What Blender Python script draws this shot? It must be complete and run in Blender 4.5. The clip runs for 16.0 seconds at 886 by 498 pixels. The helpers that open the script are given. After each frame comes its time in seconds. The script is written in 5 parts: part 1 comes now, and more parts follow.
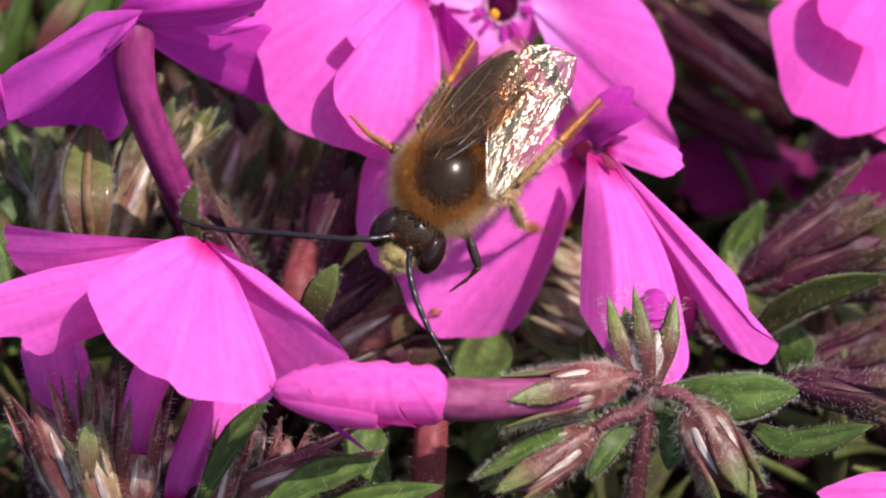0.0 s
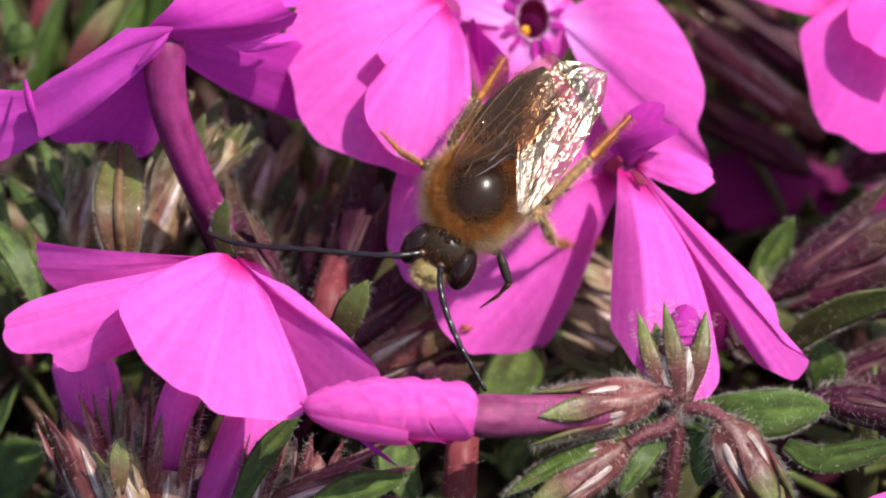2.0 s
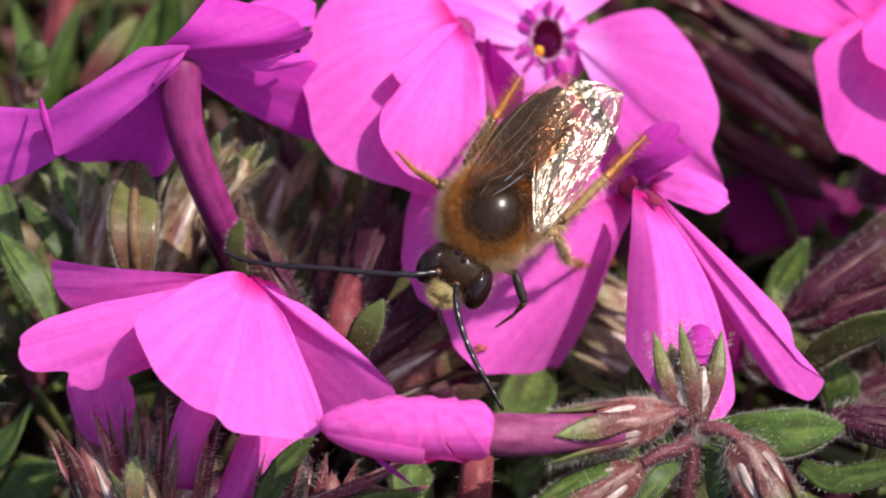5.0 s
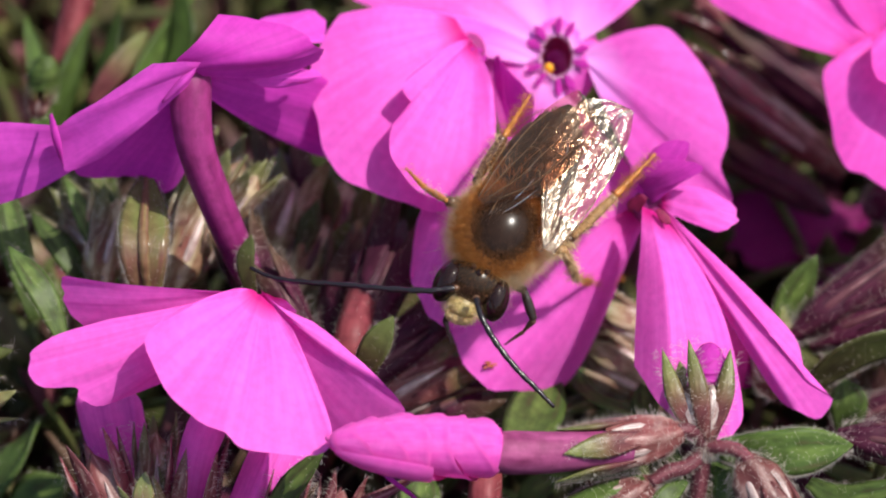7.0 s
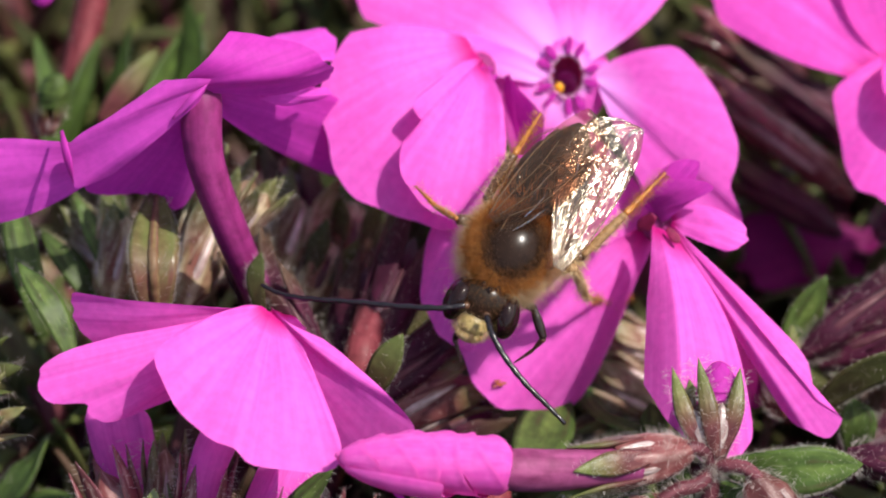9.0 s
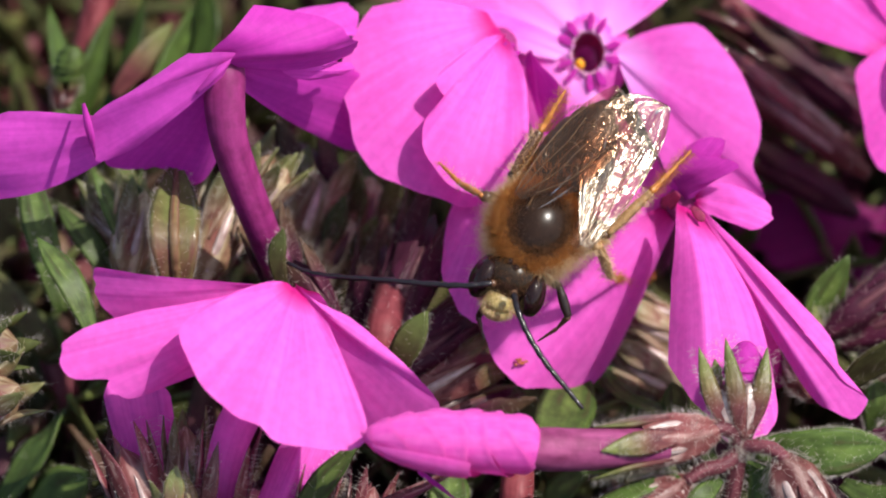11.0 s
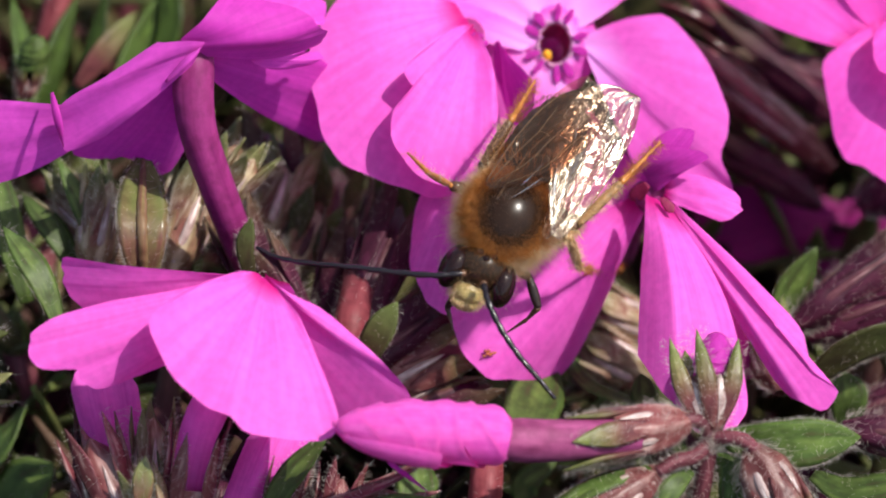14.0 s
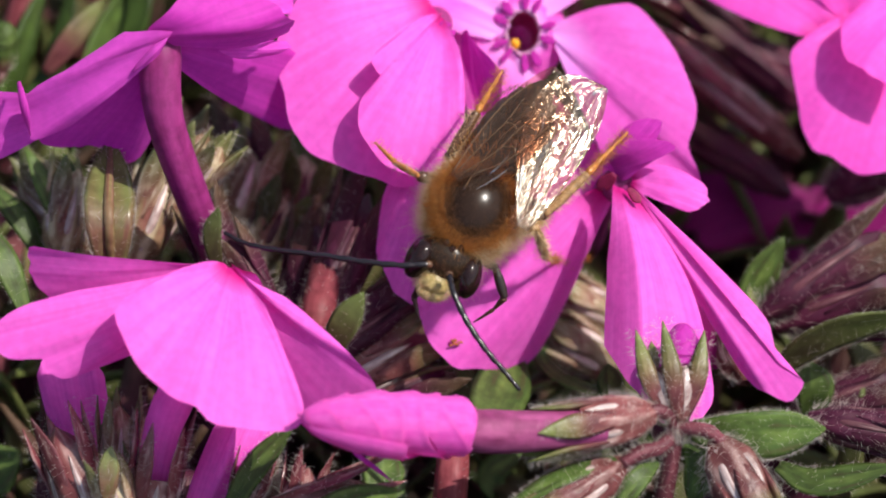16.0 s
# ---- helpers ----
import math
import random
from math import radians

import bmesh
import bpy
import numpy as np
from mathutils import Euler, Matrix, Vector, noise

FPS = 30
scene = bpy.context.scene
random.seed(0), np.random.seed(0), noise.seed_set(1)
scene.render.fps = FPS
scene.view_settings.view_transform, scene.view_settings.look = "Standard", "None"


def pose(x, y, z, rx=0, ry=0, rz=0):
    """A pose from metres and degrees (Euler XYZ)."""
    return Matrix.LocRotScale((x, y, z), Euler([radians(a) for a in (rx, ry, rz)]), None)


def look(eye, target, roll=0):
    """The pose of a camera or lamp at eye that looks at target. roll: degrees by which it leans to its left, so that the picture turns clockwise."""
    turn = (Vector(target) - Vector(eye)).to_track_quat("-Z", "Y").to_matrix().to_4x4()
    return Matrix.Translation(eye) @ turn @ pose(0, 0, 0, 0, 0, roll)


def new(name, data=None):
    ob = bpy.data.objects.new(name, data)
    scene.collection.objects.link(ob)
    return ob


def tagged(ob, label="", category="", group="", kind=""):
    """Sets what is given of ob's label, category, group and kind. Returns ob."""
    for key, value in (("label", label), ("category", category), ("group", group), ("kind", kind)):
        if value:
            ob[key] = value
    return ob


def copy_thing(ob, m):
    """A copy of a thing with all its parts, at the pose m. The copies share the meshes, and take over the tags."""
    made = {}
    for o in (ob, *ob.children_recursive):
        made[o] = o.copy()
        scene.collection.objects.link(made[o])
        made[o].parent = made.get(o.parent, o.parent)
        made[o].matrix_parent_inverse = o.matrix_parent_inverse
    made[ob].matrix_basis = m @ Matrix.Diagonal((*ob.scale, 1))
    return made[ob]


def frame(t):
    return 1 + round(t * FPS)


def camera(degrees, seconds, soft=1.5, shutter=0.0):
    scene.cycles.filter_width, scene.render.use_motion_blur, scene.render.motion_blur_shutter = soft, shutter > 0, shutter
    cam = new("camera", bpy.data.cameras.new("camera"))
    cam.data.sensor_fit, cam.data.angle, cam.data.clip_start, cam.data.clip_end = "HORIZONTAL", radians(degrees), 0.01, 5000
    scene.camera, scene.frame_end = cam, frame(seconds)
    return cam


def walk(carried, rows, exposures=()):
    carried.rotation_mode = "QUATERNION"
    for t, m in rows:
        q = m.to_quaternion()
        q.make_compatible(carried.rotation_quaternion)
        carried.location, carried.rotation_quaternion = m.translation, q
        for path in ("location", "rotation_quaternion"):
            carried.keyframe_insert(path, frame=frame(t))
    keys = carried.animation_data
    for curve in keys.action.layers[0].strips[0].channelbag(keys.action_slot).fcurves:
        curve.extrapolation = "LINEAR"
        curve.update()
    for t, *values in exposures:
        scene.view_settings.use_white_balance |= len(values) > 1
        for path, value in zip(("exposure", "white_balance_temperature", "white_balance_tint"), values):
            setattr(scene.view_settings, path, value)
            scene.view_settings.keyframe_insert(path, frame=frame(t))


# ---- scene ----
cam = camera(10.0, 16.0, soft=2.0)
PATH = [
    (0, pose(0.00152, -0.18561, 0.19719, 47.696, 0.162, -0.057)),
    (0.5, pose(0.00191, -0.18525, 0.19746, 47.725, 0.326, -0.133)),
    (1, pose(0.00114, -0.18541, 0.19717, 47.891, 0.186, 0.087)),
    (1.5, pose(0.00000, -0.18579, 0.19728, 48.000, 0.000, -0.000)),
    (2, pose(0.00158, -0.18568, 0.19754, 47.832, 0.436, 0.183)),
    (2.5, pose(0.00195, -0.18593, 0.19748, 47.943, 0.444, 0.050)),
    (3, pose(0.00096, -0.18578, 0.19799, 48.105, 0.246, 0.015)),
    (3.5, pose(0.00082, -0.18688, 0.19643, 48.684, 0.375, 0.164)),
    (4, pose(0.00054, -0.18493, 0.19775, 48.230, 0.288, 0.334)),
    (4.5, pose(0.00112, -0.18594, 0.19702, 48.500, 0.455, 0.240)),
    (5, pose(-0.00017, -0.18631, 0.19674, 48.286, 0.186, 0.099)),
    (5.2, pose(-0.00011, -0.18527, 0.19771, 48.188, 0.213, 0.108)),
    (7.3, pose(-0.00115, -0.18593, 0.19779, 48.240, -0.086, 0.202)),
    (7.5, pose(-0.00188, -0.18464, 0.19667, 48.216, -0.113, 0.030)),
    (8, pose(-0.00160, -0.18524, 0.19687, 48.725, -0.072, 0.178)),
    (8.5, pose(-0.00167, -0.18644, 0.19587, 48.929, -0.093, 0.276)),
    (8.7, pose(-0.00076, -0.18674, 0.19686, 48.789, -0.073, 0.428)),
    (10.8, pose(-0.00759, -0.18561, 0.19485, 48.663, -1.249, -0.407)),
    (11, pose(-0.00709, -0.18528, 0.19540, 48.491, -1.165, -0.186)),
    (11.5, pose(-0.00675, -0.18598, 0.19547, 48.464, -1.277, -0.218)),
    (12, pose(-0.00798, -0.18636, 0.19392, 48.515, -1.468, -0.845)),
    (12.5, pose(-0.00690, -0.18625, 0.19497, 48.474, -1.550, -0.932)),
    (13, pose(-0.00897, -0.18542, 0.19477, 48.430, -1.713, -0.977)),
    (13.5, pose(-0.00844, -0.18531, 0.19501, 48.480, -1.744, -0.818)),
    (14, pose(-0.01049, -0.18506, 0.19406, 48.594, -1.999, -0.976)),
    (14.5, pose(-0.00992, -0.18447, 0.19453, 48.292, -1.966, -0.979)),
    (15, pose(-0.00928, -0.18427, 0.19485, 48.377, -1.878, -0.973)),
    (15.5, pose(-0.00977, -0.18378, 0.19517, 48.253, -2.160, -0.880)),
    (16, pose(-0.00966, -0.18395, 0.19550, 48.063, -2.258, -0.982)),
]
walk(cam, PATH)
cam.data.dof.use_dof, cam.data.dof.focus_distance, cam.data.dof.aperture_fstop = True, 0.246, 42.0

# ---- light ----
SUN = Vector((0.46, -0.17, 0.87)).normalized()
sky_world = bpy.data.worlds.new("sky")
scene.world = sky_world
sky_world.use_nodes = True
sky_nodes = sky_world.node_tree.nodes
sky = sky_nodes.new("ShaderNodeTexSky")
sky.sky_type, sky.sun_disc = "NISHITA", False
sky.dust_density, sky.ozone_density, sky.air_density = 2.2, 0.8, 1.0
sky.sun_elevation = math.asin(SUN.z)
sky.sun_rotation = math.atan2(SUN.x, SUN.y)
sky_world.node_tree.links.new(sky.outputs[0], sky_nodes["Background"].inputs[0])
sky_nodes["Background"].inputs[1].default_value = 0.145
sun = new("sun", bpy.data.lights.new("sun", "SUN"))
sun.data.energy, sun.data.angle, sun.data.color = 4.6, radians(0.53), (1.0, 0.95, 0.88)
sun.matrix_basis = look(SUN * 2, (0, 0, 0))
scene.view_settings.exposure = 0.48

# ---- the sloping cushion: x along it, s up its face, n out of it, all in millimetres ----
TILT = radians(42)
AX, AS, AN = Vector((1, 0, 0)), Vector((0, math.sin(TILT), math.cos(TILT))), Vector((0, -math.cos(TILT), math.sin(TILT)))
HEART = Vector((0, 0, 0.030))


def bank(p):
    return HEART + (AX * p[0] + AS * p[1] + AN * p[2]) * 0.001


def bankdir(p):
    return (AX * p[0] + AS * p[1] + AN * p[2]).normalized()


# ---- materials ----
def material(name):
    m = bpy.data.materials.new(name)
    m.use_nodes = True
    t = m.node_tree
    return m, t.nodes, t.links, t.nodes["Principled BSDF"]


def noise_node(nodes, links, scale, detail=3.0, coords="Object", stretch=None):
    tc = nodes.new("ShaderNodeTexCoord")
    tex = nodes.new("ShaderNodeTexNoise")
    tex.inputs["Scale"].default_value, tex.inputs["Detail"].default_value = scale, detail
    if stretch:
        mp = nodes.new("ShaderNodeMapping")
        mp.inputs["Scale"].default_value = stretch
        links.new(tc.outputs[coords], mp.inputs["Vector"])
        links.new(mp.outputs[0], tex.inputs["Vector"])
    else:
        links.new(tc.outputs[coords], tex.inputs["Vector"])
    return tex


def ramp(nodes, links, source, stops):
    r = nodes.new("ShaderNodeValToRGB")
    while len(r.color_ramp.elements) < len(stops):
        r.color_ramp.elements.new(0.5)
    for e, (at, col) in zip(r.color_ramp.elements, stops):
        e.position, e.color = at, (*col, 1)
    links.new(source, r.inputs[0])
    return r


def mix(nodes, links, fac, a, b, mode="MIX"):
    m = nodes.new("ShaderNodeMix")
    m.data_type, m.blend_type = "RGBA", mode
    for sock, v in ((m.inputs["Factor"], fac), (m.inputs["A"], a), (m.inputs["B"], b)):
        if isinstance(v, (int, float)):
            sock.default_value = v
        elif isinstance(v, tuple):
            sock.default_value = (*v, 1)
        else:
            links.new(v, sock)
    return m.outputs["Result"]


def bump(nodes, links, source, bsdf, strength, distance):
    b = nodes.new("ShaderNodeBump")
    b.inputs["Strength"].default_value, b.inputs["Distance"].default_value = strength, distance
    links.new(source, b.inputs["Height"])
    links.new(b.outputs[0], bsdf.inputs["Normal"])
    return b


def vary(nodes, links, colour, lo, hi):
    """Each leaf or sepal a little lighter or darker than the next."""
    info = nodes.new("ShaderNodeObjectInfo")
    r = ramp(nodes, links, info.outputs["Random"], [(0, (lo, lo, lo)), (1, (hi, hi, hi))])
    return mix(nodes, links, 1.0, colour, r.outputs[0], "MULTIPLY")


def see_through(nodes, links, bsdf, colour, share):
    tr = nodes.new("ShaderNodeBsdfTranslucent")
    if isinstance(colour, tuple):
        tr.inputs[0].default_value = (*colour, 1)
    else:
        links.new(colour, tr.inputs[0])
    ms = nodes.new("ShaderNodeMixShader")
    ms.inputs[0].default_value = share
    links.new(bsdf.outputs[0], ms.inputs[1])
    links.new(tr.outputs[0], ms.inputs[2])
    links.new(ms.outputs[0], nodes["Material Output"].inputs[0])


def petal_material(name, light, deep, eye, eye_end=0.17, share=0.40):
    m, nodes, links, bsdf = material(name)
    vein = noise_node(nodes, links, 1.0, 2.5, "UV", (24, 0.9, 1))
    fine = noise_node(nodes, links, 1.0, 1.0, "UV", (110, 5, 1))
    broad = noise_node(nodes, links, 420.0, 4.0)
    col = ramp(nodes, links, vein.outputs[0], [(0.34, deep), (0.60, light)]).outputs[0]
    col = mix(nodes, links, ramp(nodes, links, broad.outputs[0], [(0.4, (0, 0, 0)), (0.75, (0.45, 0.45, 0.45))]).outputs[0], col, deep)
    grain = noise_node(nodes, links, 2400.0, 2.0)
    col = mix(nodes, links, 1.0, col, ramp(nodes, links, grain.outputs[0], [(0.35, (0.90, 0.86, 0.90)), (0.65, (1, 1, 1))]).outputs[0], "MULTIPLY")
    tc = nodes.new("ShaderNodeTexCoord")
    sep = nodes.new("ShaderNodeSeparateXYZ")
    links.new(tc.outputs["UV"], sep.inputs[0])
    root = ramp(nodes, links, sep.outputs[1], [(0.03, (1, 1, 1)), (eye_end, (0, 0, 0))])
    col = mix(nodes, links, root.outputs[0], col, eye)
    links.new(col, bsdf.inputs["Base Color"])
    bsdf.inputs["Roughness"].default_value = 0.55
    bsdf.inputs["Specular IOR Level"].default_value = 0.145
    bsdf.inputs["Sheen Weight"].default_value = 0.03
    cells = noise_node(nodes, links, 3200.0, 2.0)
    h = mix(nodes, links, 0.45, mix(nodes, links, 0.35, vein.outputs[0], fine.outputs[0]), cells.outputs[0])
    bump(nodes, links, h, bsdf, 0.26, 0.00012)
    # light that has passed through a petal is deeper in colour
    see_through(nodes, links, bsdf, mix(nodes, links, 1.0, col, (1.0, 0.45, 0.86), "MULTIPLY"), share)
    return m


PETAL = petal_material("magenta_petal", (0.88, 0.150, 0.645), (0.81, 0.108, 0.565), (0.52, 0.01, 0.20))
PETAL_EYED = petal_material("magenta_petal_with_pale_base", (0.88, 0.150, 0.645), (0.81, 0.108, 0.565), (0.84, 0.34, 0.84), 0.36)
PETAL_PINK = petal_material("hot_pink_petal", (0.90, 0.118, 0.60), (0.85, 0.088, 0.54), (0.5, 0.01, 0.12))
# dark copy of the magenta petal, with shade put into its colour
PETAL_SHADED = petal_material("shade_darkened_petal", (0.26, 0.012, 0.14), (0.20, 0.008, 0.11), (0.15, 0.010, 0.08))
# magenta darkened for shaded petals; also the violet buds' own colour
PETAL_VIOLET_SHADED = petal_material("violet_and_shaded_petal", (0.58, 0.046, 0.44), (0.50, 0.036, 0.38), (0.46, 0.034, 0.33))
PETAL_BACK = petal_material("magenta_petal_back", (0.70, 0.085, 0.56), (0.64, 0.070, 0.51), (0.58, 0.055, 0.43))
PETAL_BUD = petal_material("rose_bud_petal", (0.84, 0.150, 0.60), (0.74, 0.090, 0.50), (0.74, 0.11, 0.48))


def plant_material(name, stops, tip=None, rough=0.58, lo=0.7, hi=1.15, share=0.15):
    m, nodes, links, bsdf = material(name)
    tex = noise_node(nodes, links, 1.0, 3.0, "UV", (9, 2.2, 1))
    spots = noise_node(nodes, links, 1600.0, 3.0)
    col = ramp(nodes, links, tex.outputs[0], stops).outputs[0]
    if tip:
        tc = nodes.new("ShaderNodeTexCoord")
        sep = nodes.new("ShaderNodeSeparateXYZ")
        links.new(tc.outputs["UV"], sep.inputs[0])
        col = mix(nodes, links, ramp(nodes, links, sep.outputs[1], [(0.38, (0, 0, 0)), (0.85, (1, 1, 1))]).outputs[0], col, tip)
    dark = ramp(nodes, links, spots.outputs[0], [(0.35, (0.55, 0.5, 0.5)), (0.6, (1, 1, 1))])
    col = mix(nodes, links, 0.6, col, dark.outputs[0], "MULTIPLY")
    col = vary(nodes, links, col, lo, hi)
    links.new(col, bsdf.inputs["Base Color"])
    bsdf.inputs["Roughness"].default_value, bsdf.inputs["Specular IOR Level"].default_value = rough, 0.5 if rough < 0.25 else 0.2
    bump(nodes, links, mix(nodes, links, 0.5, tex.outputs[0], spots.outputs[0]), bsdf, 0.6, 0.00015)
    see_through(nodes, links, bsdf, col, share)
    return m


LEAF = plant_material("green_leaf", [(0.26, (0.075, 0.048, 0.026)), (0.42, (0.055, 0.092, 0.022)), (0.72, (0.140, 0.205, 0.048))], None, 0.46, 0.7, 1.15, 0.25)
LEAF_DULL = plant_material("olive_leaf", [(0.3, (0.048, 0.034, 0.018)), (0.7, (0.092, 0.094, 0.030))], (0.085, 0.105, 0.028))
LEAF_DEEP = plant_material("deep_green_leaf", [(0.3, (0.026, 0.048, 0.010)), (0.7, (0.075, 0.125, 0.024))], None, 0.36, 0.6, 1.3, 0.3)
SEPAL = plant_material("red_brown_sepal", [(0.32, (0.10, 0.028, 0.034)), (0.55, (0.16, 0.052, 0.052)), (0.72, (0.28, 0.17, 0.13))], (0.15, 0.17, 0.05), 0.36)
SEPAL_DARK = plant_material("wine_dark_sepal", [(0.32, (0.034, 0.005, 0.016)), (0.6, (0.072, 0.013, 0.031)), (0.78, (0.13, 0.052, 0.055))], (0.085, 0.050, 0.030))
SEPAL_PALE = plant_material("pale_striped_sepal", [(0.36, (0.19, 0.065, 0.055)), (0.5, (0.28, 0.18, 0.12)), (0.62, (0.50, 0.40, 0.31))], (0.15, 0.155, 0.06), 0.34)
SEPAL_RED = plant_material("wet_red_sepal", [(0.30, (0.12, 0.026, 0.036)), (0.55, (0.20, 0.065, 0.070)), (0.74, (0.40, 0.27, 0.24))], None, 0.20)
RIB = plant_material("red_brown_calyx_tube", [(0.32, (0.13, 0.032, 0.034)), (0.5, (0.20, 0.070, 0.068)), (0.7, (0.44, 0.30, 0.27))], None, 0.34)
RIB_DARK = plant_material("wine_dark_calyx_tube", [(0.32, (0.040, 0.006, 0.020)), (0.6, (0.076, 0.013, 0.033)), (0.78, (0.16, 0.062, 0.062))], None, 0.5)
RIB_PALE = plant_material("pale_calyx_tube", [(0.36, (0.17, 0.06, 0.05)), (0.5, (0.22, 0.15, 0.08)), (0.62, (0.44, 0.36, 0.24))], None, 0.42)
BRACT = plant_material("olive_tan_bract", [(0.34, (0.14, 0.14, 0.050)), (0.5, (0.19, 0.115, 0.065)), (0.66, (0.17, 0.070, 0.055))], (0.14, 0.17, 0.05), 0.22)
WET_RIB = plant_material("wet_red_midrib", [(0.3, (0.17, 0.075, 0.050)), (0.7, (0.18, 0.145, 0.062))], None, 0.10)
# brighter copy of the red stem, with sunlight put into the colour
STEM_ROSE_SUNLIT = plant_material("sunlit_rose_red_stem", [(0.3, (0.18, 0.028, 0.038)), (0.7, (0.33, 0.080, 0.090))], None, 0.5)
STEM = plant_material("red_stem", [(0.3, (0.10, 0.024, 0.036)), (0.7, (0.21, 0.065, 0.080))], None, 0.5)
CUP = plant_material("calyx_membrane", [(0.28, (0.34, 0.16, 0.15)), (0.5, (0.50, 0.38, 0.35)), (0.68, (0.72, 0.65, 0.62))], None, 0.22, 0.75, 1.1)
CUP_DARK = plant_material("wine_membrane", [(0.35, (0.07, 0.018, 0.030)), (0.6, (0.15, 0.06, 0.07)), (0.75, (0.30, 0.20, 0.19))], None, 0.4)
TUBE_ROSE = plant_material("rosy_bud_tube", [(0.3, (0.19, 0.026, 0.10)), (0.7, (0.35, 0.080, 0.20))], None, 0.6, 0.9, 1.1)
TUBE = plant_material("plum_flower_tube", [(0.3, (0.20, 0.016, 0.115)), (0.7, (0.31, 0.038, 0.18))], None, 0.45, 0.9, 1.1)


def simple(name, col, rough, spec=0.5, share=0.0, scale=3000.0, depth=0.00004, contrast=0.6):
    m, nodes, links, bsdf = material(name)
    tex = noise_node(nodes, links, scale, 4.0)
    lo = tuple(c * contrast for c in col)
    c = ramp(nodes, links, tex.outputs[0], [(0.3, lo), (0.7, col)]).outputs[0]
    links.new(c, bsdf.inputs["Base Color"])
    bsdf.inputs["Roughness"].default_value, bsdf.inputs["Specular IOR Level"].default_value = rough, spec
    bump(nodes, links, tex.outputs[0], bsdf, 0.5, depth)
    if share:
        see_through(nodes, links, bsdf, c, share)
    return m


def hair_material(name, col, tip, share):
    m, nodes, links, bsdf = material(name)
    geo = nodes.new("ShaderNodeNewGeometry")
    lo = tuple(c * 0.75 for c in col)
    c = ramp(nodes, links, geo.outputs["Random Per Island"], [(0, lo), (0.6, col), (1, tip)]).outputs[0]
    links.new(c, bsdf.inputs["Base Color"])
    bsdf.inputs["Roughness"].default_value = 0.42
    see_through(nodes, links, bsdf, c, share)
    return m


PLANT_HAIR = hair_material("silvery_plant_hair", (0.74, 0.66, 0.60), (0.92, 0.88, 0.84), 0.5)
FUR_RUST = hair_material("rusty_fur", (0.52, 0.195, 0.036), (0.78, 0.40, 0.12), 0.5)
FUR_PALE = hair_material("buff_fur", (0.88, 0.66, 0.38), (0.96, 0.84, 0.62), 0.5)
FUR_GREY = hair_material("grey_buff_hair", (0.50, 0.42, 0.32), (0.8, 0.72, 0.6), 0.4)
CHITIN = simple("black_brown_chitin", (0.024, 0.013, 0.009), 0.28, 0.42)
CHITIN_DULL = simple("dark_thorax_chitin", (0.022, 0.011, 0.006), 0.24, 0.18, 0, 2000.0, 0.00001)
HEAD = simple("brown_black_head", (0.030, 0.018, 0.010), 0.26, 0.22, 0, 5000.0, 0.00002)
ABDOMEN = simple("brown_abdomen", (0.034, 0.021, 0.014), 0.34, 0.3)
EYE = simple("black_compound_eye", (0.016, 0.007, 0.006), 0.07, 0.28, 0, 9000.0, 0.00001)
FUR_BROWN = hair_material("brown_fur", (0.15, 0.056, 0.016), (0.26, 0.105, 0.030), 0.3)
FUR_DARK = hair_material("dark_brown_fur", (0.055, 0.022, 0.009), (0.12, 0.05, 0.018), 0.1)
CLYPEUS = simple("pale_yellow_face", (0.46, 0.35, 0.13), 0.36, 0.4, 0.1, 2600.0, 0.00008, 0.62)
LEG_PALE = simple("tan_leg", (0.40, 0.23, 0.10), 0.3, 0.5, 0.15)
LEG = simple("brown_leg", (0.10, 0.045, 0.02), 0.3, 0.5)
TARSUS = simple("orange_tarsus", (0.58, 0.23, 0.05), 0.32, 0.5, 0.2)
ANTENNA = simple("black_antenna", (0.014, 0.010, 0.011), 0.25, 0.45)
POLLEN = simple("orange_anther", (0.85, 0.36, 0.02), 0.6, 0.3)
POLLEN_OLD = simple("brown_pollen", (0.42, 0.10, 0.05), 0.7, 0.3)
THROAT = simple("dark_red_throat", (0.34, 0.02, 0.10), 0.5, 0.4, 0.35)
RING = simple("whitish_eye_ring", (0.66, 0.33, 0.52), 0.6, 0.2, 0.3, 5000, 0.00008, 0.7)
SPOT = simple("crimson_eye_mark", (0.46, 0.02, 0.32), 0.6, 0.15, 0.2)
SOIL = simple("dark_humus", (0.030, 0.020, 0.014), 0.9, 0.2, 0, 900.0, 0.002, 0.3)


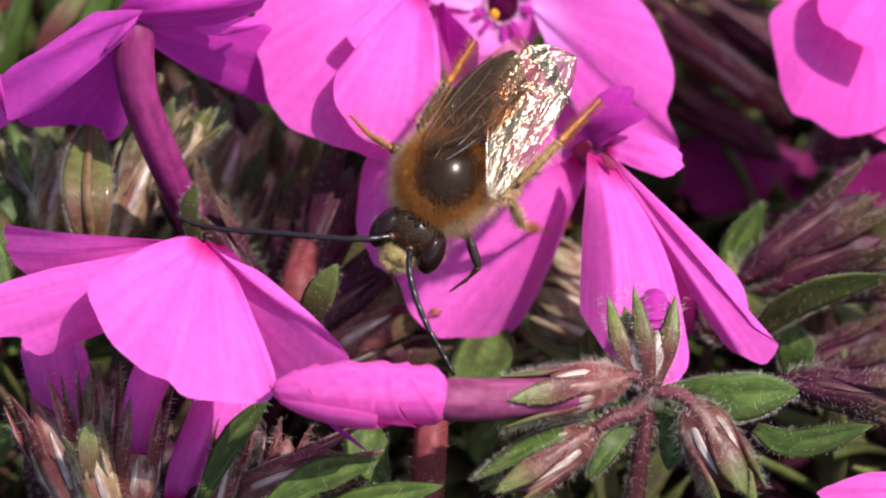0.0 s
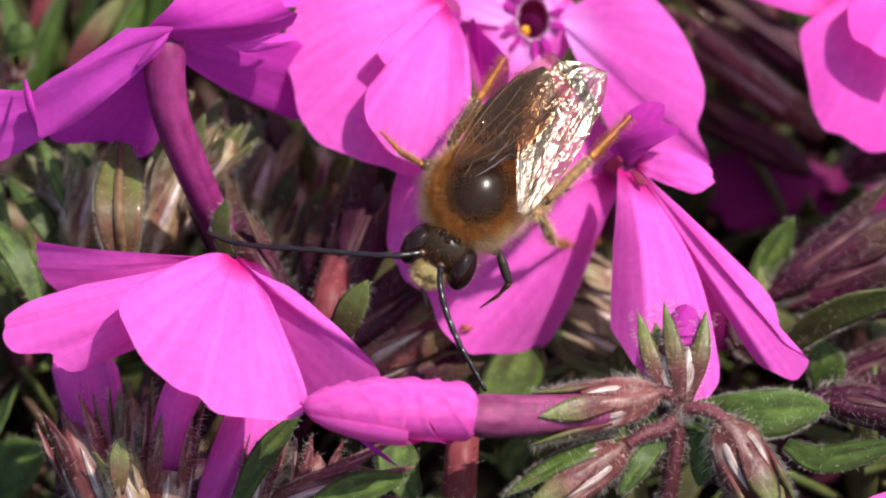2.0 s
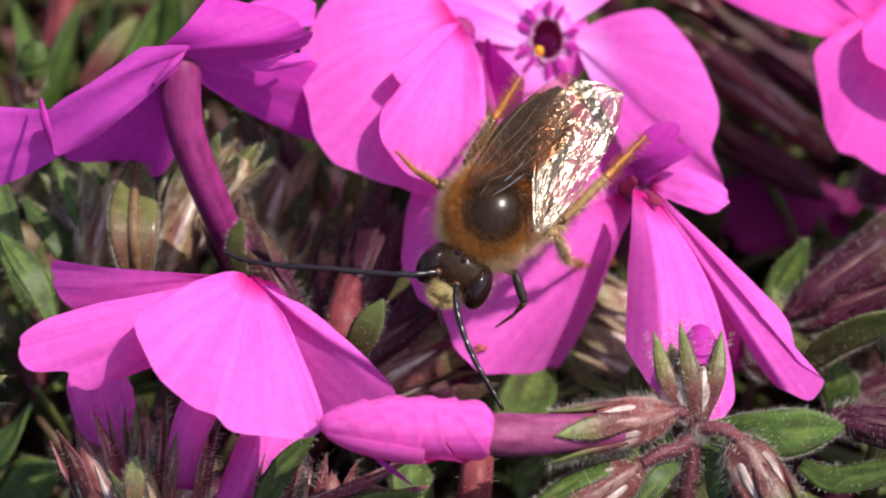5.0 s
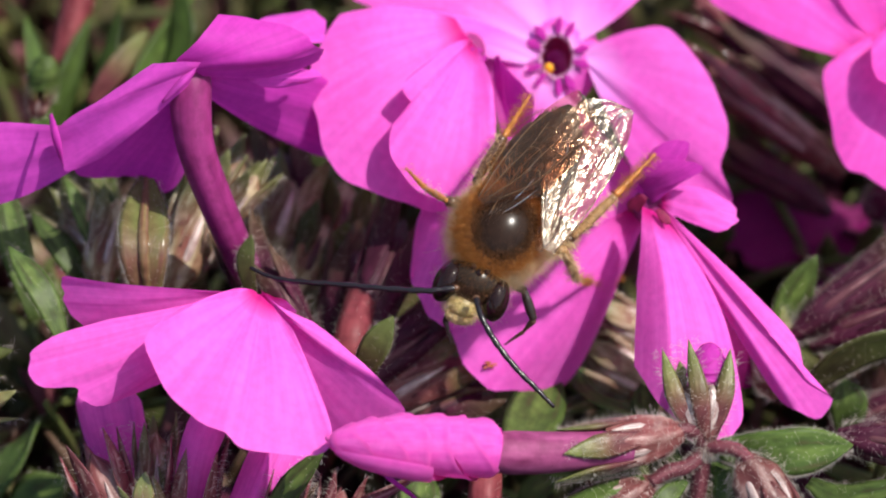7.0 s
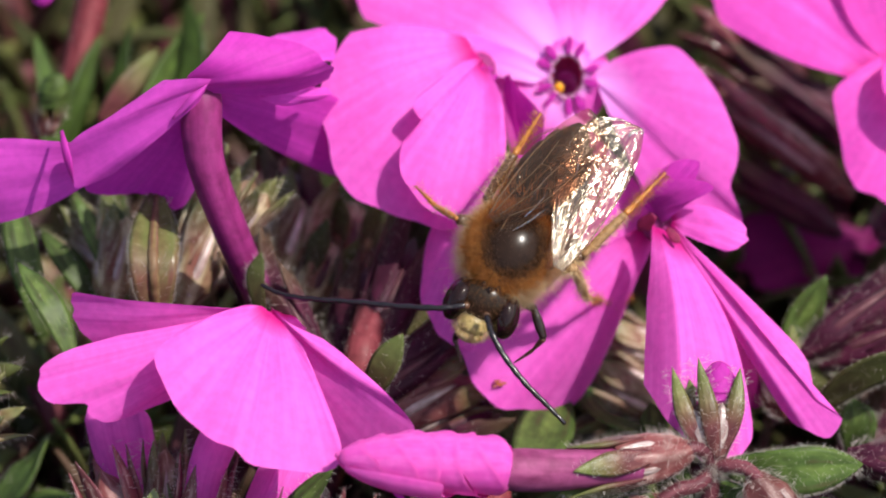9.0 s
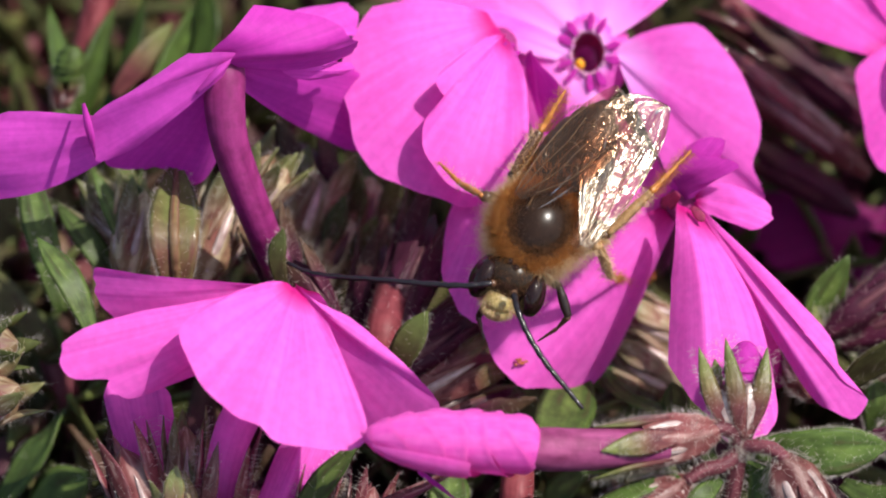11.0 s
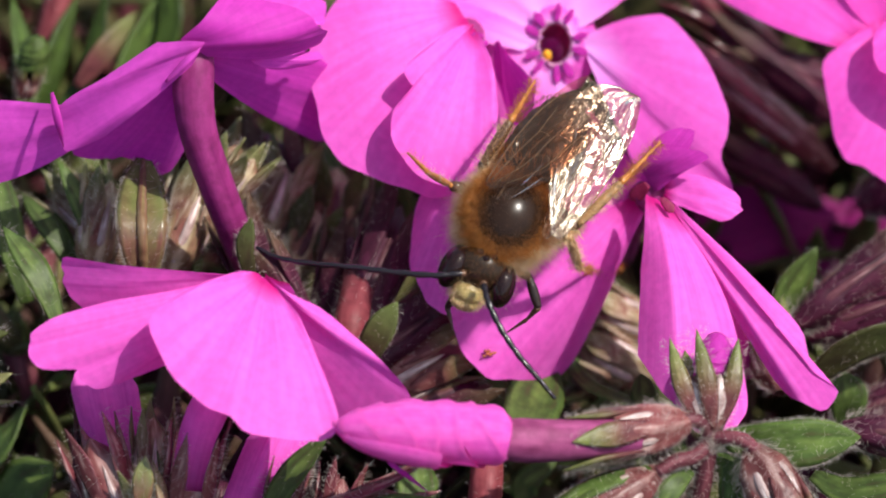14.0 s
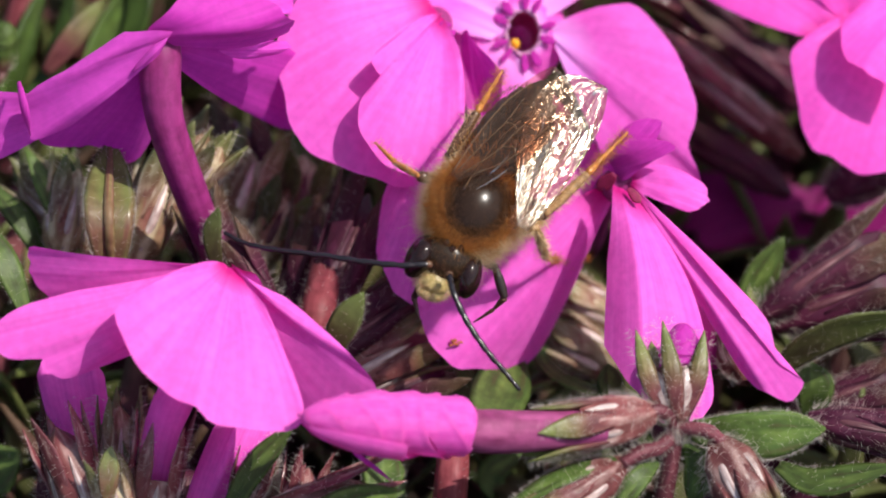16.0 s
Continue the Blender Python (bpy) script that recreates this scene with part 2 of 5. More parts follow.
def wing_material(name, ior, stretch, depth, rough, tints, haze):
    m, nodes, links, bsdf = material(name)
    nodes.remove(bsdf)
    crease = noise_node(nodes, links, 1.0, 3.5, "UV", stretch)
    crease.inputs["Distortion"].default_value = 0.9
    fine = noise_node(nodes, links, 4200.0, 2.0)
    b = nodes.new("ShaderNodeBump")
    b.inputs["Strength"].default_value, b.inputs["Distance"].default_value = 0.9, depth
    links.new(mix(nodes, links, 0.15, crease.outputs[0], fine.outputs[0]), b.inputs["Height"])
    gloss = nodes.new("ShaderNodeBsdfGlossy")
    gloss.inputs["Color"].default_value, gloss.inputs["Roughness"].default_value = (1.0, 0.90, 0.74, 1), rough
    links.new(b.outputs[0], gloss.inputs["Normal"])
    clear = nodes.new("ShaderNodeBsdfTransparent")
    tint = ramp(nodes, links, crease.outputs[0], [(0.3, tints[0]), (0.7, tints[1])])
    links.new(tint.outputs[0], clear.inputs[0])
    fres = nodes.new("ShaderNodeFresnel")
    fres.inputs[0].default_value = ior
    ms = nodes.new("ShaderNodeMixShader")
    links.new(fres.outputs[0], ms.inputs[0])
    links.new(clear.outputs[0], ms.inputs[1])
    links.new(gloss.outputs[0], ms.inputs[2])
    veil = nodes.new("ShaderNodeBsdfDiffuse")
    veil.inputs[0].default_value = (0.42, 0.27, 0.16, 1)
    both = nodes.new("ShaderNodeMixShader")
    both.inputs[0].default_value = haze
    links.new(ms.outputs[0], both.inputs[1])
    links.new(veil.outputs[0], both.inputs[2])
    links.new(both.outputs[0], nodes["Material Output"].inputs[0])
    return m


WING = wing_material("glittering_wing_membrane", 1.70, (5.5, 7, 1), 0.00020, 0.15, ((0.34, 0.25, 0.22), (0.58, 0.44, 0.39)), 0.04)
WING_CLEAR = wing_material("clear_brown_wing_membrane", 1.36, (6, 7, 1), 0.00008, 0.12, ((0.56, 0.42, 0.35), (0.74, 0.58, 0.50)), 0.035)
VEIN = simple("brown_wing_vein", (0.15, 0.082, 0.036), 0.36, 0.35)

# ---- building ----
PLACE = {}


def thing(name, at, label, category, group=""):
    ob = new(name)
    ob.empty_display_size = 0.002
    m = at if isinstance(at, Matrix) else Matrix.Translation(at)
    ob.matrix_basis = m
    PLACE[ob] = m
    return tagged(ob, label, category, group)


def part(name, bm, mat, parent, label="", origin=None, smooth=True):
    """One mesh under a thing or a part; bm is in world space, origin is the part's own pivot."""
    m = Matrix.Translation(origin) if origin is not None else PLACE[parent]
    mesh = bpy.data.meshes.new(name)
    bm.transform(m.inverted())
    bm.to_mesh(mesh)
    bm.free()
    mesh.materials.append(mat)
    mesh.shade_smooth() if smooth else mesh.shade_flat()
    ob = new(name, mesh)
    ob.parent = parent
    ob.matrix_basis = PLACE[parent].inverted() @ m
    PLACE[ob] = m
    return tagged(ob, label)


def sheet(bm, fn, nu, nv):
    """A curved sheet: fn(u, v) with u, v from 0 to 1 gives a world point."""
    uv = bm.loops.layers.uv.verify()
    rows = [[bm.verts.new(fn(i / nu, j / nv)) for i in range(nu + 1)] for j in range(nv + 1)]
    for j in range(nv):
        for i in range(nu):
            f = bm.faces.new((rows[j][i], rows[j][i + 1], rows[j + 1][i + 1], rows[j + 1][i]))
            for lp, (a, b) in zip(f.loops, ((i, j), (i + 1, j), (i + 1, j + 1), (i, j + 1))):
                lp[uv].uv = (a / nu, b / nv)
    return bm


def spline(pts, n):
    """A smooth line of n + 1 points through pts."""
    p = [Vector(q) for q in pts]
    p = [p[0] * 2 - p[1]] + p + [p[-1] * 2 - p[-2]]
    out, m = [], len(p) - 3
    for k in range(n + 1):
        t = min(k * m / n, m - 1e-6)
        i, f = int(t), t - int(t)
        a, b, c, d = p[i:i + 4]
        out.append(0.5 * (2 * b + (c - a) * f + (2 * a - 5 * b + 4 * c - d) * f * f + (3 * b - a - 3 * c + d) * f ** 3))
    return out


def rings(bm, path, sizes, facing, sides=8, fold=0.0):
    """A closed body along path; sizes: (half width, half thickness) at each station; facing: its broad side."""
    uv = bm.loops.layers.uv.verify()
    n = len(path)
    loops = []
    for k, p in enumerate(path):
        d = (path[min(k + 1, n - 1)] - path[max(k - 1, 0)]).normalized()
        side = d.cross(facing)
        side = side.normalized() if side.length > 1e-6 else d.orthogonal().normalized()
        up = side.cross(d)
        w, th = sizes[k]
        ring = []
        for q in range(sides):
            a = 2 * math.pi * q / sides
            c, s = math.cos(a), math.sin(a)
            ring.append(bm.verts.new(p + side * (c * w) + up * (s * th - fold * w * (1 - abs(c)) )))
        loops.append(ring)
    for k in range(n - 1):
        for q in range(sides):
            r = (q + 1) % sides
            f = bm.faces.new((loops[k][q], loops[k][r], loops[k + 1][r], loops[k + 1][q]))
            for lp, (a, b) in zip(f.loops, ((q, k), (q + 1, k), (q + 1, k + 1), (q, k + 1))):
                lp[uv].uv = (a / sides, b / (n - 1))
    bm.faces.new(loops[0][::-1])
    bm.faces.new(loops[-1])
    return bm


def tube(bm, pts, radii, n=12, sides=8):
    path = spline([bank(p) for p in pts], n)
    rs = [np.interp(k / n, np.linspace(0, 1, len(radii)), radii) * 0.001 for k in range(n + 1)]
    return rings(bm, path, [(r, r) for r in rs], AN + AX * 0.13, sides)


def blade(bm, pts, width, thick, facing, n=12, fold=0.25, blunt=0.0):
    """A pointed leaf or sepal: pts in bank millimetres, width and thickness in millimetres."""
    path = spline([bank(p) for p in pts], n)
    sz = []
    for k in range(n + 1):
        t = k / n
        w = 0.45 + 0.55 * math.sin(math.pi / 2 * t / 0.55) if t < 0.55 else 1.03 - ((t - 0.55) / 0.45) ** (1.6 + blunt)
        sz.append((w * width * 0.0005, max(0.25, w) * thick * 0.0005))
    return rings(bm, path, sz, bankdir(facing), 8, fold)


def petal(bm, base, left, tip, right, arch=0.0, bulge=0.07, cup=0.0, notch=0.06, ruffle=0.12, claw=1.3, fold=0.0, curl=0.0, round_=0.16, seed=0, flap=0.0, flap_at=0.1, rim=None):
    """A fan-shaped petal: it widens from its base to two corners, with a rounded and notched rim between them.
    arch lifts its middle, cup its sides, fold creases it along the midrib, curl rolls its rim back, bulge rounds its flanks, flap turns its left flank under."""
    if rim:
        left, tip, right = rim[0], rim[len(rim) // 2], rim[-1]
    b, l, t, r = Vector(base), Vector(left), Vector(tip), Vector(right)
    nz = (l - b).cross(r - b)
    if nz.length < 1e-6:
        nz = Vector((0, 0, 1))
    nz.normalize()
    if nz.z < 0:
        nz = -nz
    mid = (l + r) / 2
    out = (t - b).normalized()
    wide = (r - l).length
    across = (r - l).normalized()
    rim = spline(rim, 40) if rim else spline([l, l.lerp(t, 0.55) + out * (l - t).length * round_, t, t.lerp(r, 0.45) + out * (r - t).length * round_, r], 40)
    ph = seed * 1.7
    flanks = bulge if isinstance(bulge, tuple) else (bulge, bulge)

    def point(u, v):
        k = u * 40
        i = min(int(k), 39)
        e = rim[i].lerp(rim[i + 1], k - i)
        w = 2 * u - 1
        e = e - (e - b) * (notch * math.exp(-(w / 0.13) ** 2) + 0.07 * abs(w) ** 7 + 0.012 * math.sin(9 * w + ph) + 0.005 * math.sin(23 * w + 2 * ph))
        p = b + (e - b) * v + across * (w * claw / 2 * (1 - v) + w * flanks[0 if w < 0 else 1] * math.sin(math.pi * v ** 0.9) * wide)
        h = arch * math.sin(math.pi * v) * (1 - 0.3 * w * w) + cup * w * w * v * wide * 0.5 - fold * abs(w) * v * wide * 0.5 - curl * max(0, v - 0.7) ** 2 * 11 - flap * max(0, -w - flap_at) * wide * min(1, 2 * v)
        h += ruffle * v * v * (math.sin(3.4 * w + ph) + 0.5 * math.sin(7.3 * w - ph)) * min(1, wide / 5)
        h += 0.22 * noise.noise((w * 1.4 + seed * 3.1, v * 2.0, seed * 0.7)) * min(1, wide / 4) + 0.07 * v * noise.noise((w * 3.4 + seed, v * 3.6, seed * 1.3))
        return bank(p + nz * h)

    return sheet(bm, point, 34, 22)


def hairs(name, roots, ways, lengths, radius, mat, parent, label="", bend=0.35, seed=0):
    """Fine tapered hairs as one mesh; roots and ways in world space, lengths and radius in millimetres."""
    rng = np.random.default_rng(seed)
    r, w = np.array([list(q) for q in roots]), np.array([list(q) for q in ways])
    ln = np.array(lengths)[:, None] * 0.001
    w /= np.linalg.norm(w, axis=1)[:, None]
    side = np.cross(w, rng.normal(size=w.shape))
    side /= np.linalg.norm(side, axis=1)[:, None]
    up = np.cross(w, side)
    kink = rng.normal(size=w.shape) * bend
    mid = r + (w + kink * 0.25) * ln * 0.55
    end = r + (w + kink) * ln
    v = []
    for at, size in ((r, 1.0), (mid, 0.75)):
        for a in (0, 2.094, 4.189):
            v.append(at + (side * math.cos(a) + up * math.sin(a)) * radius * 0.001 * size)
    v.append(end)
    verts = np.stack(v, 1).reshape(-1, 3)
    inv = np.array(PLACE[parent].inverted())
    verts = verts @ inv[:3, :3].T + inv[:3, 3]
    faces = []
    for k in range(len(r)):
        o = 7 * k
        for a in range(3):
            b = (a + 1) % 3
            faces += [(o + a, o + b, o + 3 + b, o + 3 + a), (o + 3 + a, o + 3 + b, o + 6)]
    mesh = bpy.data.meshes.new(name)
    mesh.from_pydata(verts.tolist(), [], faces)
    mesh.materials.append(mat)
    mesh.shade_smooth()
    ob = new(name, mesh)
    ob.parent = parent
    PLACE[ob] = PLACE[parent]
    return tagged(ob, label)


def ball(bm, centre, radii, turn=None, nu=24, nv=16):
    m = Matrix.Translation(centre) @ (turn or Matrix()).to_4x4() @ Matrix.Diagonal((*[q * 0.001 for q in radii], 1))
    bmesh.ops.create_uvsphere(bm, u_segments=nu, v_segments=nv, radius=1.0, matrix=m)
    return bm


def hairs_along(name, pts, radius, count, length, parent, seed, mat=None, thick=0.0085):
    """Short hairs that stand off a stem or rib."""
    rng = random.Random(seed)
    path = spline([bank(p) for p in pts], 24)
    roots, ways, lens = [], [], []
    for _ in range(count if mat else int(count * 1.9)):
        k = rng.randrange(24)
        f = rng.random()
        p = path[k].lerp(path[k + 1], f)
        d = (path[k + 1] - path[k]).normalized()
        o = d.orthogonal().normalized()
        o.rotate(Matrix.Rotation(rng.uniform(0, 6.28), 3, d))
        rr = radius if isinstance(radius, (int, float)) else np.interp((k + f) / 24, np.linspace(0, 1, len(radius)), radius)
        roots.append(p + o * rr * 0.00095)
        ways.append(o + d * rng.uniform(-0.1, 0.5))
        lens.append(length * rng.uniform(0.5, 1.25))
    return hairs(name, roots, ways, lens, thick, mat or PLANT_HAIR, parent, "fine silvery hairs", 0.25, seed)


def hairs_on_leaf(pts, width, facing, count, length, parent, seed):
    """Fine hairs on a blade's face and along its two edges."""
    rng = random.Random(seed)
    path = spline([bank(p) for p in pts], 24)
    up = bankdir(facing).normalized()
    roots, ways, lens = [], [], []
    for _ in range(count * 2):
        k = rng.randrange(24)
        t = k / 24
        half = (0.45 + 0.55 * math.sin(math.pi / 2 * t / 0.55)) if t < 0.55 else 1 - ((t - 0.55) / 0.45) ** 2
        d = (path[k + 1] - path[k]).normalized()
        side = d.cross(up).normalized()
        u = rng.choice((-1, 1)) * (1.0 if rng.random() < 0.75 else rng.random())
        roots.append(path[k].lerp(path[k + 1], rng.random()) + side * u * half * width * 0.00047)
        ways.append(side * u + up * rng.uniform(0.1, 0.7) + d * rng.uniform(-0.2, 0.5))
        lens.append(length * rng.uniform(0.5, 1.25))
    return hairs("leaf_hairs", roots, ways, lens, 0.0055, PLANT_HAIR, parent, "fine silvery hairs", 0.25, seed)


# ---- ground ----
def build_ground():
    bm = bmesh.new()
    steps = [0.0] + [0.004 * 1.28 ** k for k in range(44)]
    last = None
    for i, r in enumerate(steps):
        ring = []
        for q in range(40):
            a = 2 * math.pi * q / 40
            x, y = r * math.cos(a), 0.02 + r * math.sin(a)
            z = 0.004 * noise.noise((x * 60, y * 60, 0)) + 0.05 * noise.noise((x * 1.5, y * 1.5, 3)) * min(1, r)
            ring.append(bm.verts.new((x, y, z)))
            if i == 0:
                break
        if i == 1:
            for q in range(40):
                bm.faces.new((last[0], ring[q], ring[(q + 1) % 40]))
        elif i > 1:
            for q in range(40):
                bm.faces.new((last[q], ring[q], ring[(q + 1) % 40], last[(q + 1) % 40]))
        last = ring
    mesh = bpy.data.meshes.new("ground")
    bm.to_mesh(mesh)
    bm.free()
    mesh.materials.append(SOIL)
    mesh.shade_smooth()
    return tagged(new("ground", mesh), "dark crumbly humus soil under the phlox cushion", "soil", kind="structure")


build_ground()


# ---- flowers ----
def flower(heart, label, petals, mat, tube_pts=None, tube_r=None, group="moss phlox flowers", tube_mat=None):
    fl = thing("phlox_flower", bank(heart), label, "flower", group)
    for k, (base, *corners, opts) in enumerate(petals):
        left, tip, right = corners if len(corners) == 3 else (None, None, None)
        o = dict(opts)
        pm = o.pop("mat", mat)
        lab = o.pop("label", "")
        part("petal", petal(bmesh.new(), base, left, tip, right, seed=k + len(label), **o), pm, fl, lab)
    if tube_pts:
        part("flower_tube", tube(bmesh.new(), tube_pts, tube_r, 16, 14), tube_mat or TUBE, fl, "slender plum-purple flower tube")
    return fl


def eye_flower():
    heart = (4.29, 11.29, -10)
    fl = flower(heart, "open magenta phlox flower with a dark eye, bee beside it", [
        ((5.83, 11.11, -10), dict(rim=[(7.42, 11.92, -9.8), (9.38, 13.00, -9.4), (10.87, 12.02, -9), (12.00, 10.27, -8.4), (12.77, 8.37, -7.8), (13.10, 6.87, -7.4), (12.63, 5.68, -7.25), (12.96, 4.47, -7), (13.14, 3.64, -7), (11.93, 2.90, -7), (9.37, 2.76, -7.6)], notch=0.0, round_=0.0, arch=0.15, claw=1.0, cup=-0.04, bulge=0.03, mat=PETAL_EYED)),
        ((4.96, 12.27, -10), (2.23, 17.90, -12.5), (6.49, 19.84, -13), (10.06, 16.11, -12), dict(mat=PETAL_EYED, arch=0.4)),
        ((3.51, 12.36, -10), (-6.95, 14.27, -10.5), (-5.38, 19.76, -12), (-0.12, 20.06, -12), dict(mat=PETAL_EYED, arch=0.6)),
        ((3.16, 11.22, -9.8), (-5.99, 12.29, -8), (-5.45, 13.44, -8.5), (-3.44, 14.05, -9), dict(mat=PETAL_EYED, arch=0.8, notch=0.02)),
        ((3.89, 10.18, -10), (0.32, 10.99, -9.8), (3.60, 3.60, -10), (9.6, 3.6, -10.2), dict(mat=PETAL_EYED, arch=0.3, notch=0.02)),
    ], PETAL, [(4.35, 11.26, -13.4), (4.53, 9.64, -19), (4.53, 8.10, -28)], [0.95, 0.8, 0.9])
    bm = bmesh.new()
    c = Vector(heart) + Vector((0, 0, 0.25))

    def ring(u, v):
        a = u * 2 * math.pi
        r = 0.99 + 0.20 * v + 0.09 * math.sin(a * 10) * v
        return bank(c + Vector((math.cos(a) * r * 0.78, math.sin(a) * r, 0.55 * math.sin(v * 3.1) * 0.4 - 0.3 * (1 - v))))

    def limb(u, v):
        a = u * 2 * math.pi
        r = 1.1 + 1.6 * v
        return bank(c + Vector((math.cos(a) * r * 0.82, math.sin(a) * r, -0.10 - 1.1 * v * v)))

    part("corolla_limb", sheet(bmesh.new(), limb, 36, 4), PETAL_EYED, fl)
    part("eye_ring", sheet(bm, ring, 60, 5), RING, fl, "whitish ring round the throat")
    bm = bmesh.new()

    def throat(u, v):
        a = u * 2 * math.pi
        r = 1.0 - 0.25 * v
        return bank(c + Vector((math.cos(a) * r * 0.78, math.sin(a) * r - 0.3 * v, -0.28 - 2.6 * v)))

    part("throat", sheet(bm, throat, 24, 6), THROAT, fl, "deep crimson throat")
    for k in range(10):
        a = 2 * math.pi * (k + 0.5 + (0.13 if k % 2 else -0.13)) / 10
        r0 = 1.10
        bm = bmesh.new()
        p = c + Vector((math.cos(a) * r0 * 0.80, math.sin(a) * r0, 0.10))
        q = c + Vector((math.cos(a) * (r0 + 1.0) * 0.82, math.sin(a) * (r0 + 1.0), 0.16))
        blade(bm, [p, p.lerp(q, 0.5), q], 0.40 + 0.08 * math.sin(5 * k), 0.02, (0, 0, 1), 8, 0.0, 0.8)
        part("eye_mark", bm, SPOT, fl, "crimson mark" if k == 0 else "")
    bm = ball(bmesh.new(), bank(c + Vector((-0.42, -0.62, -0.15))), (0.26, 0.2, 0.34))
    part("anther", bm, POLLEN, fl, "orange pollen-dusted anther")
    return fl


eye_flower()
BROAD = flower((-0.34, 11.91, -6.5), "magenta phlox flower with broad overlapping petals", [
    ((-0.40, 12.28, -6.5), dict(rim=[(-7.25, 13.45, -5.9), (-8.10, 10.87, -5.6), (-8.11, 8.57, -5.1), (-7.36, 5.94, -4.6), (-5.33, 4.34, -4.1), (-2.66, 3.37, -3.7), (-0.40, 3.14, -3.5)], notch=0.0, round_=0.0, arch=0.8, claw=2.0, bulge=0.03, cup=-0.05)),
    ((-0.06, 11.84, -5.7), dict(rim=[(-2.24, 10.81, -4.3), (-3.50, 9.69, -3.1), (-3.44, 9.12, -2.9), (-2.93, 8.55, -2.8), (-3.78, 7.98, -2.6), (-4.11, 7.07, -2.4), (-3.94, 5.80, -2.3), (-3.15, 4.53, -2.3), (-1.94, 3.86, -2.4), (-0.25, 3.92, -2.6), (0.88, 5.39, -3), (1.25, 7.44, -3.6)], notch=0.0, round_=0.0, arch=0.75, claw=0.3, bulge=0.02, cup=-0.05, ruffle=0.18)),
    # wedge beside the inner petal: shade put into its colour
    ((1.20, 11.20, -6.6), (1.61, 7.95, -8), (2.29, 6.91, -6.8), (3.18, 8.83, -4.4), dict(arch=0.2, notch=0.0, claw=0.4, bulge=0.02, mat=PETAL_VIOLET_SHADED)),
    ((-0.11, 5.73, -5.5), (-3.01, 2.73, -4.6), (-2.80, -0.96, -3.4), (0.17, -3.02, -3), dict(arch=0.5, notch=0.0, cup=-0.15)),
], PETAL, [(-0.26, 11.57, -8.5), (-0.41, 11.18, -13), (-1.35, 7.37, -24)], [0.9, 0.8, 0.8])
for ends in (((0.68, 11.09, -5.5), (0.17, 10.79, -5.1)), ((0.46, 11.39, -5.7), (-0.17, 11.43, -5.5)), ((0.06, 11.63, -6), (-0.69, 11.85, -5.8))):
    part("eye_mark", blade(bmesh.new(), [ends[0], Vector(ends[0]).lerp(Vector(ends[1]), 0.5), ends[1]], 0.35, 0.05, (0, 0, 1), 6, 0.0, 3), SPOT, BROAD, "crimson mark")
CARRIER = flower((8.87, 3.64, -3), "drooping magenta phlox flower carrying the bee", [
    ((8.35, 3.55, -4.4), dict(rim=[(-2.38, -1.67, -3.6), (-1.30, -3.03, -3.5), (-0.25, -4.50, -3.4), (0.88, -5.58, -3.6), (2.30, -5.94, -4.6), (4.03, -5.92, -6.4), (5.36, -5.01, -8.2), (6.25, -3.45, -9.4), (6.98, -1.42, -9.4), (7.96, 0.89, -8.4)], notch=0.0, round_=0.0, arch=0.3, ruffle=0.08, bulge=0.01, claw=1.0, cup=-0.06)),
    ((9.00, 3.23, -1.9), (8.66, -4.10, 2.4), (10.50, -7.92, 2.4), (13.78, -7.02, 1.6), dict(arch=1.3, bulge=(0.03, 0.10), cup=-0.14, notch=0.02, flap=0.6, flap_at=0.55)),
    ((9.41, 3.35, -2.4), dict(rim=[(13.96, -3.60, -0.2), (14.68, -5.20, 0.8), (15.64, -6.46, 1.6), (16.86, -6.89, 1.9), (17.56, -5.84, 1.9), (16.41, -5.10, 1.6), (16.22, -4.00, 1.2), (15.62, -2.62, 0.6), (14.14, -1.03, -0.4), (11.96, 1.04, -1.6)], notch=0.0, round_=0.0, arch=0.4, claw=0.6, bulge=0.0, ruffle=0.05, flap=0.9, flap_at=0.5)),
    # added petal, coloured dark for the shaded gap between its neighbours
    ((9.42, 3.21, -4.2), dict(rim=[(11.05, -0.83, -6.5), (12.54, -3.84, -6.5), (13.67, -5.69, -6.2), (14.43, -4.54, -5.6), (12.68, -0.82, -4.8)], notch=0.0, round_=0.0, arch=0.2, claw=0.5, bulge=0.0, mat=PETAL_SHADED)),
    ((9.43, 3.81, -3), (12.07, 4.32, -2.8), (13.22, 3.01, -2), (12.25, 2.11, -1.8), dict(arch=0.5, notch=0.03, claw=0.8, bulge=0.10)),
    # two small curled petals, coloured dark for the shade on them
    ((8.53, 4.09, -3), (9.03, 6.64, -2.2), (10.69, 6.62, -1.4), (10.53, 5.66, -2.2), dict(arch=0.4, cup=0.3, notch=0.0, mat=PETAL_VIOLET_SHADED)),
    ((8.58, 4.20, -2.8), (9.16, 5.99, -1.8), (11.44, 5.35, -1.2), (10.02, 4.76, -2.2), dict(arch=0.3, cup=0.2, notch=0.0, mat=PETAL_VIOLET_SHADED)),
], PETAL, [(8.87, 3.56, -3.2), (8.70, 3.21, -9), (8.32, 0.63, -20)], [0.9, 0.75, 0.8])
for ends in (((8.57, 4.03, -2.6), (7.75, 3.25, -3.4), 0.75), ((9.14, 3.34, -1.2), (9.75, 2.61, -1), 0.5)):
    part("eye_mark", blade(bmesh.new(), [ends[0], Vector(ends[0]).lerp(Vector(ends[1]), 0.5), ends[1]], ends[2], 0.05, (0, 0, 1), 8, 0.0, 1.5), THROAT, CARRIER, "crimson mark")
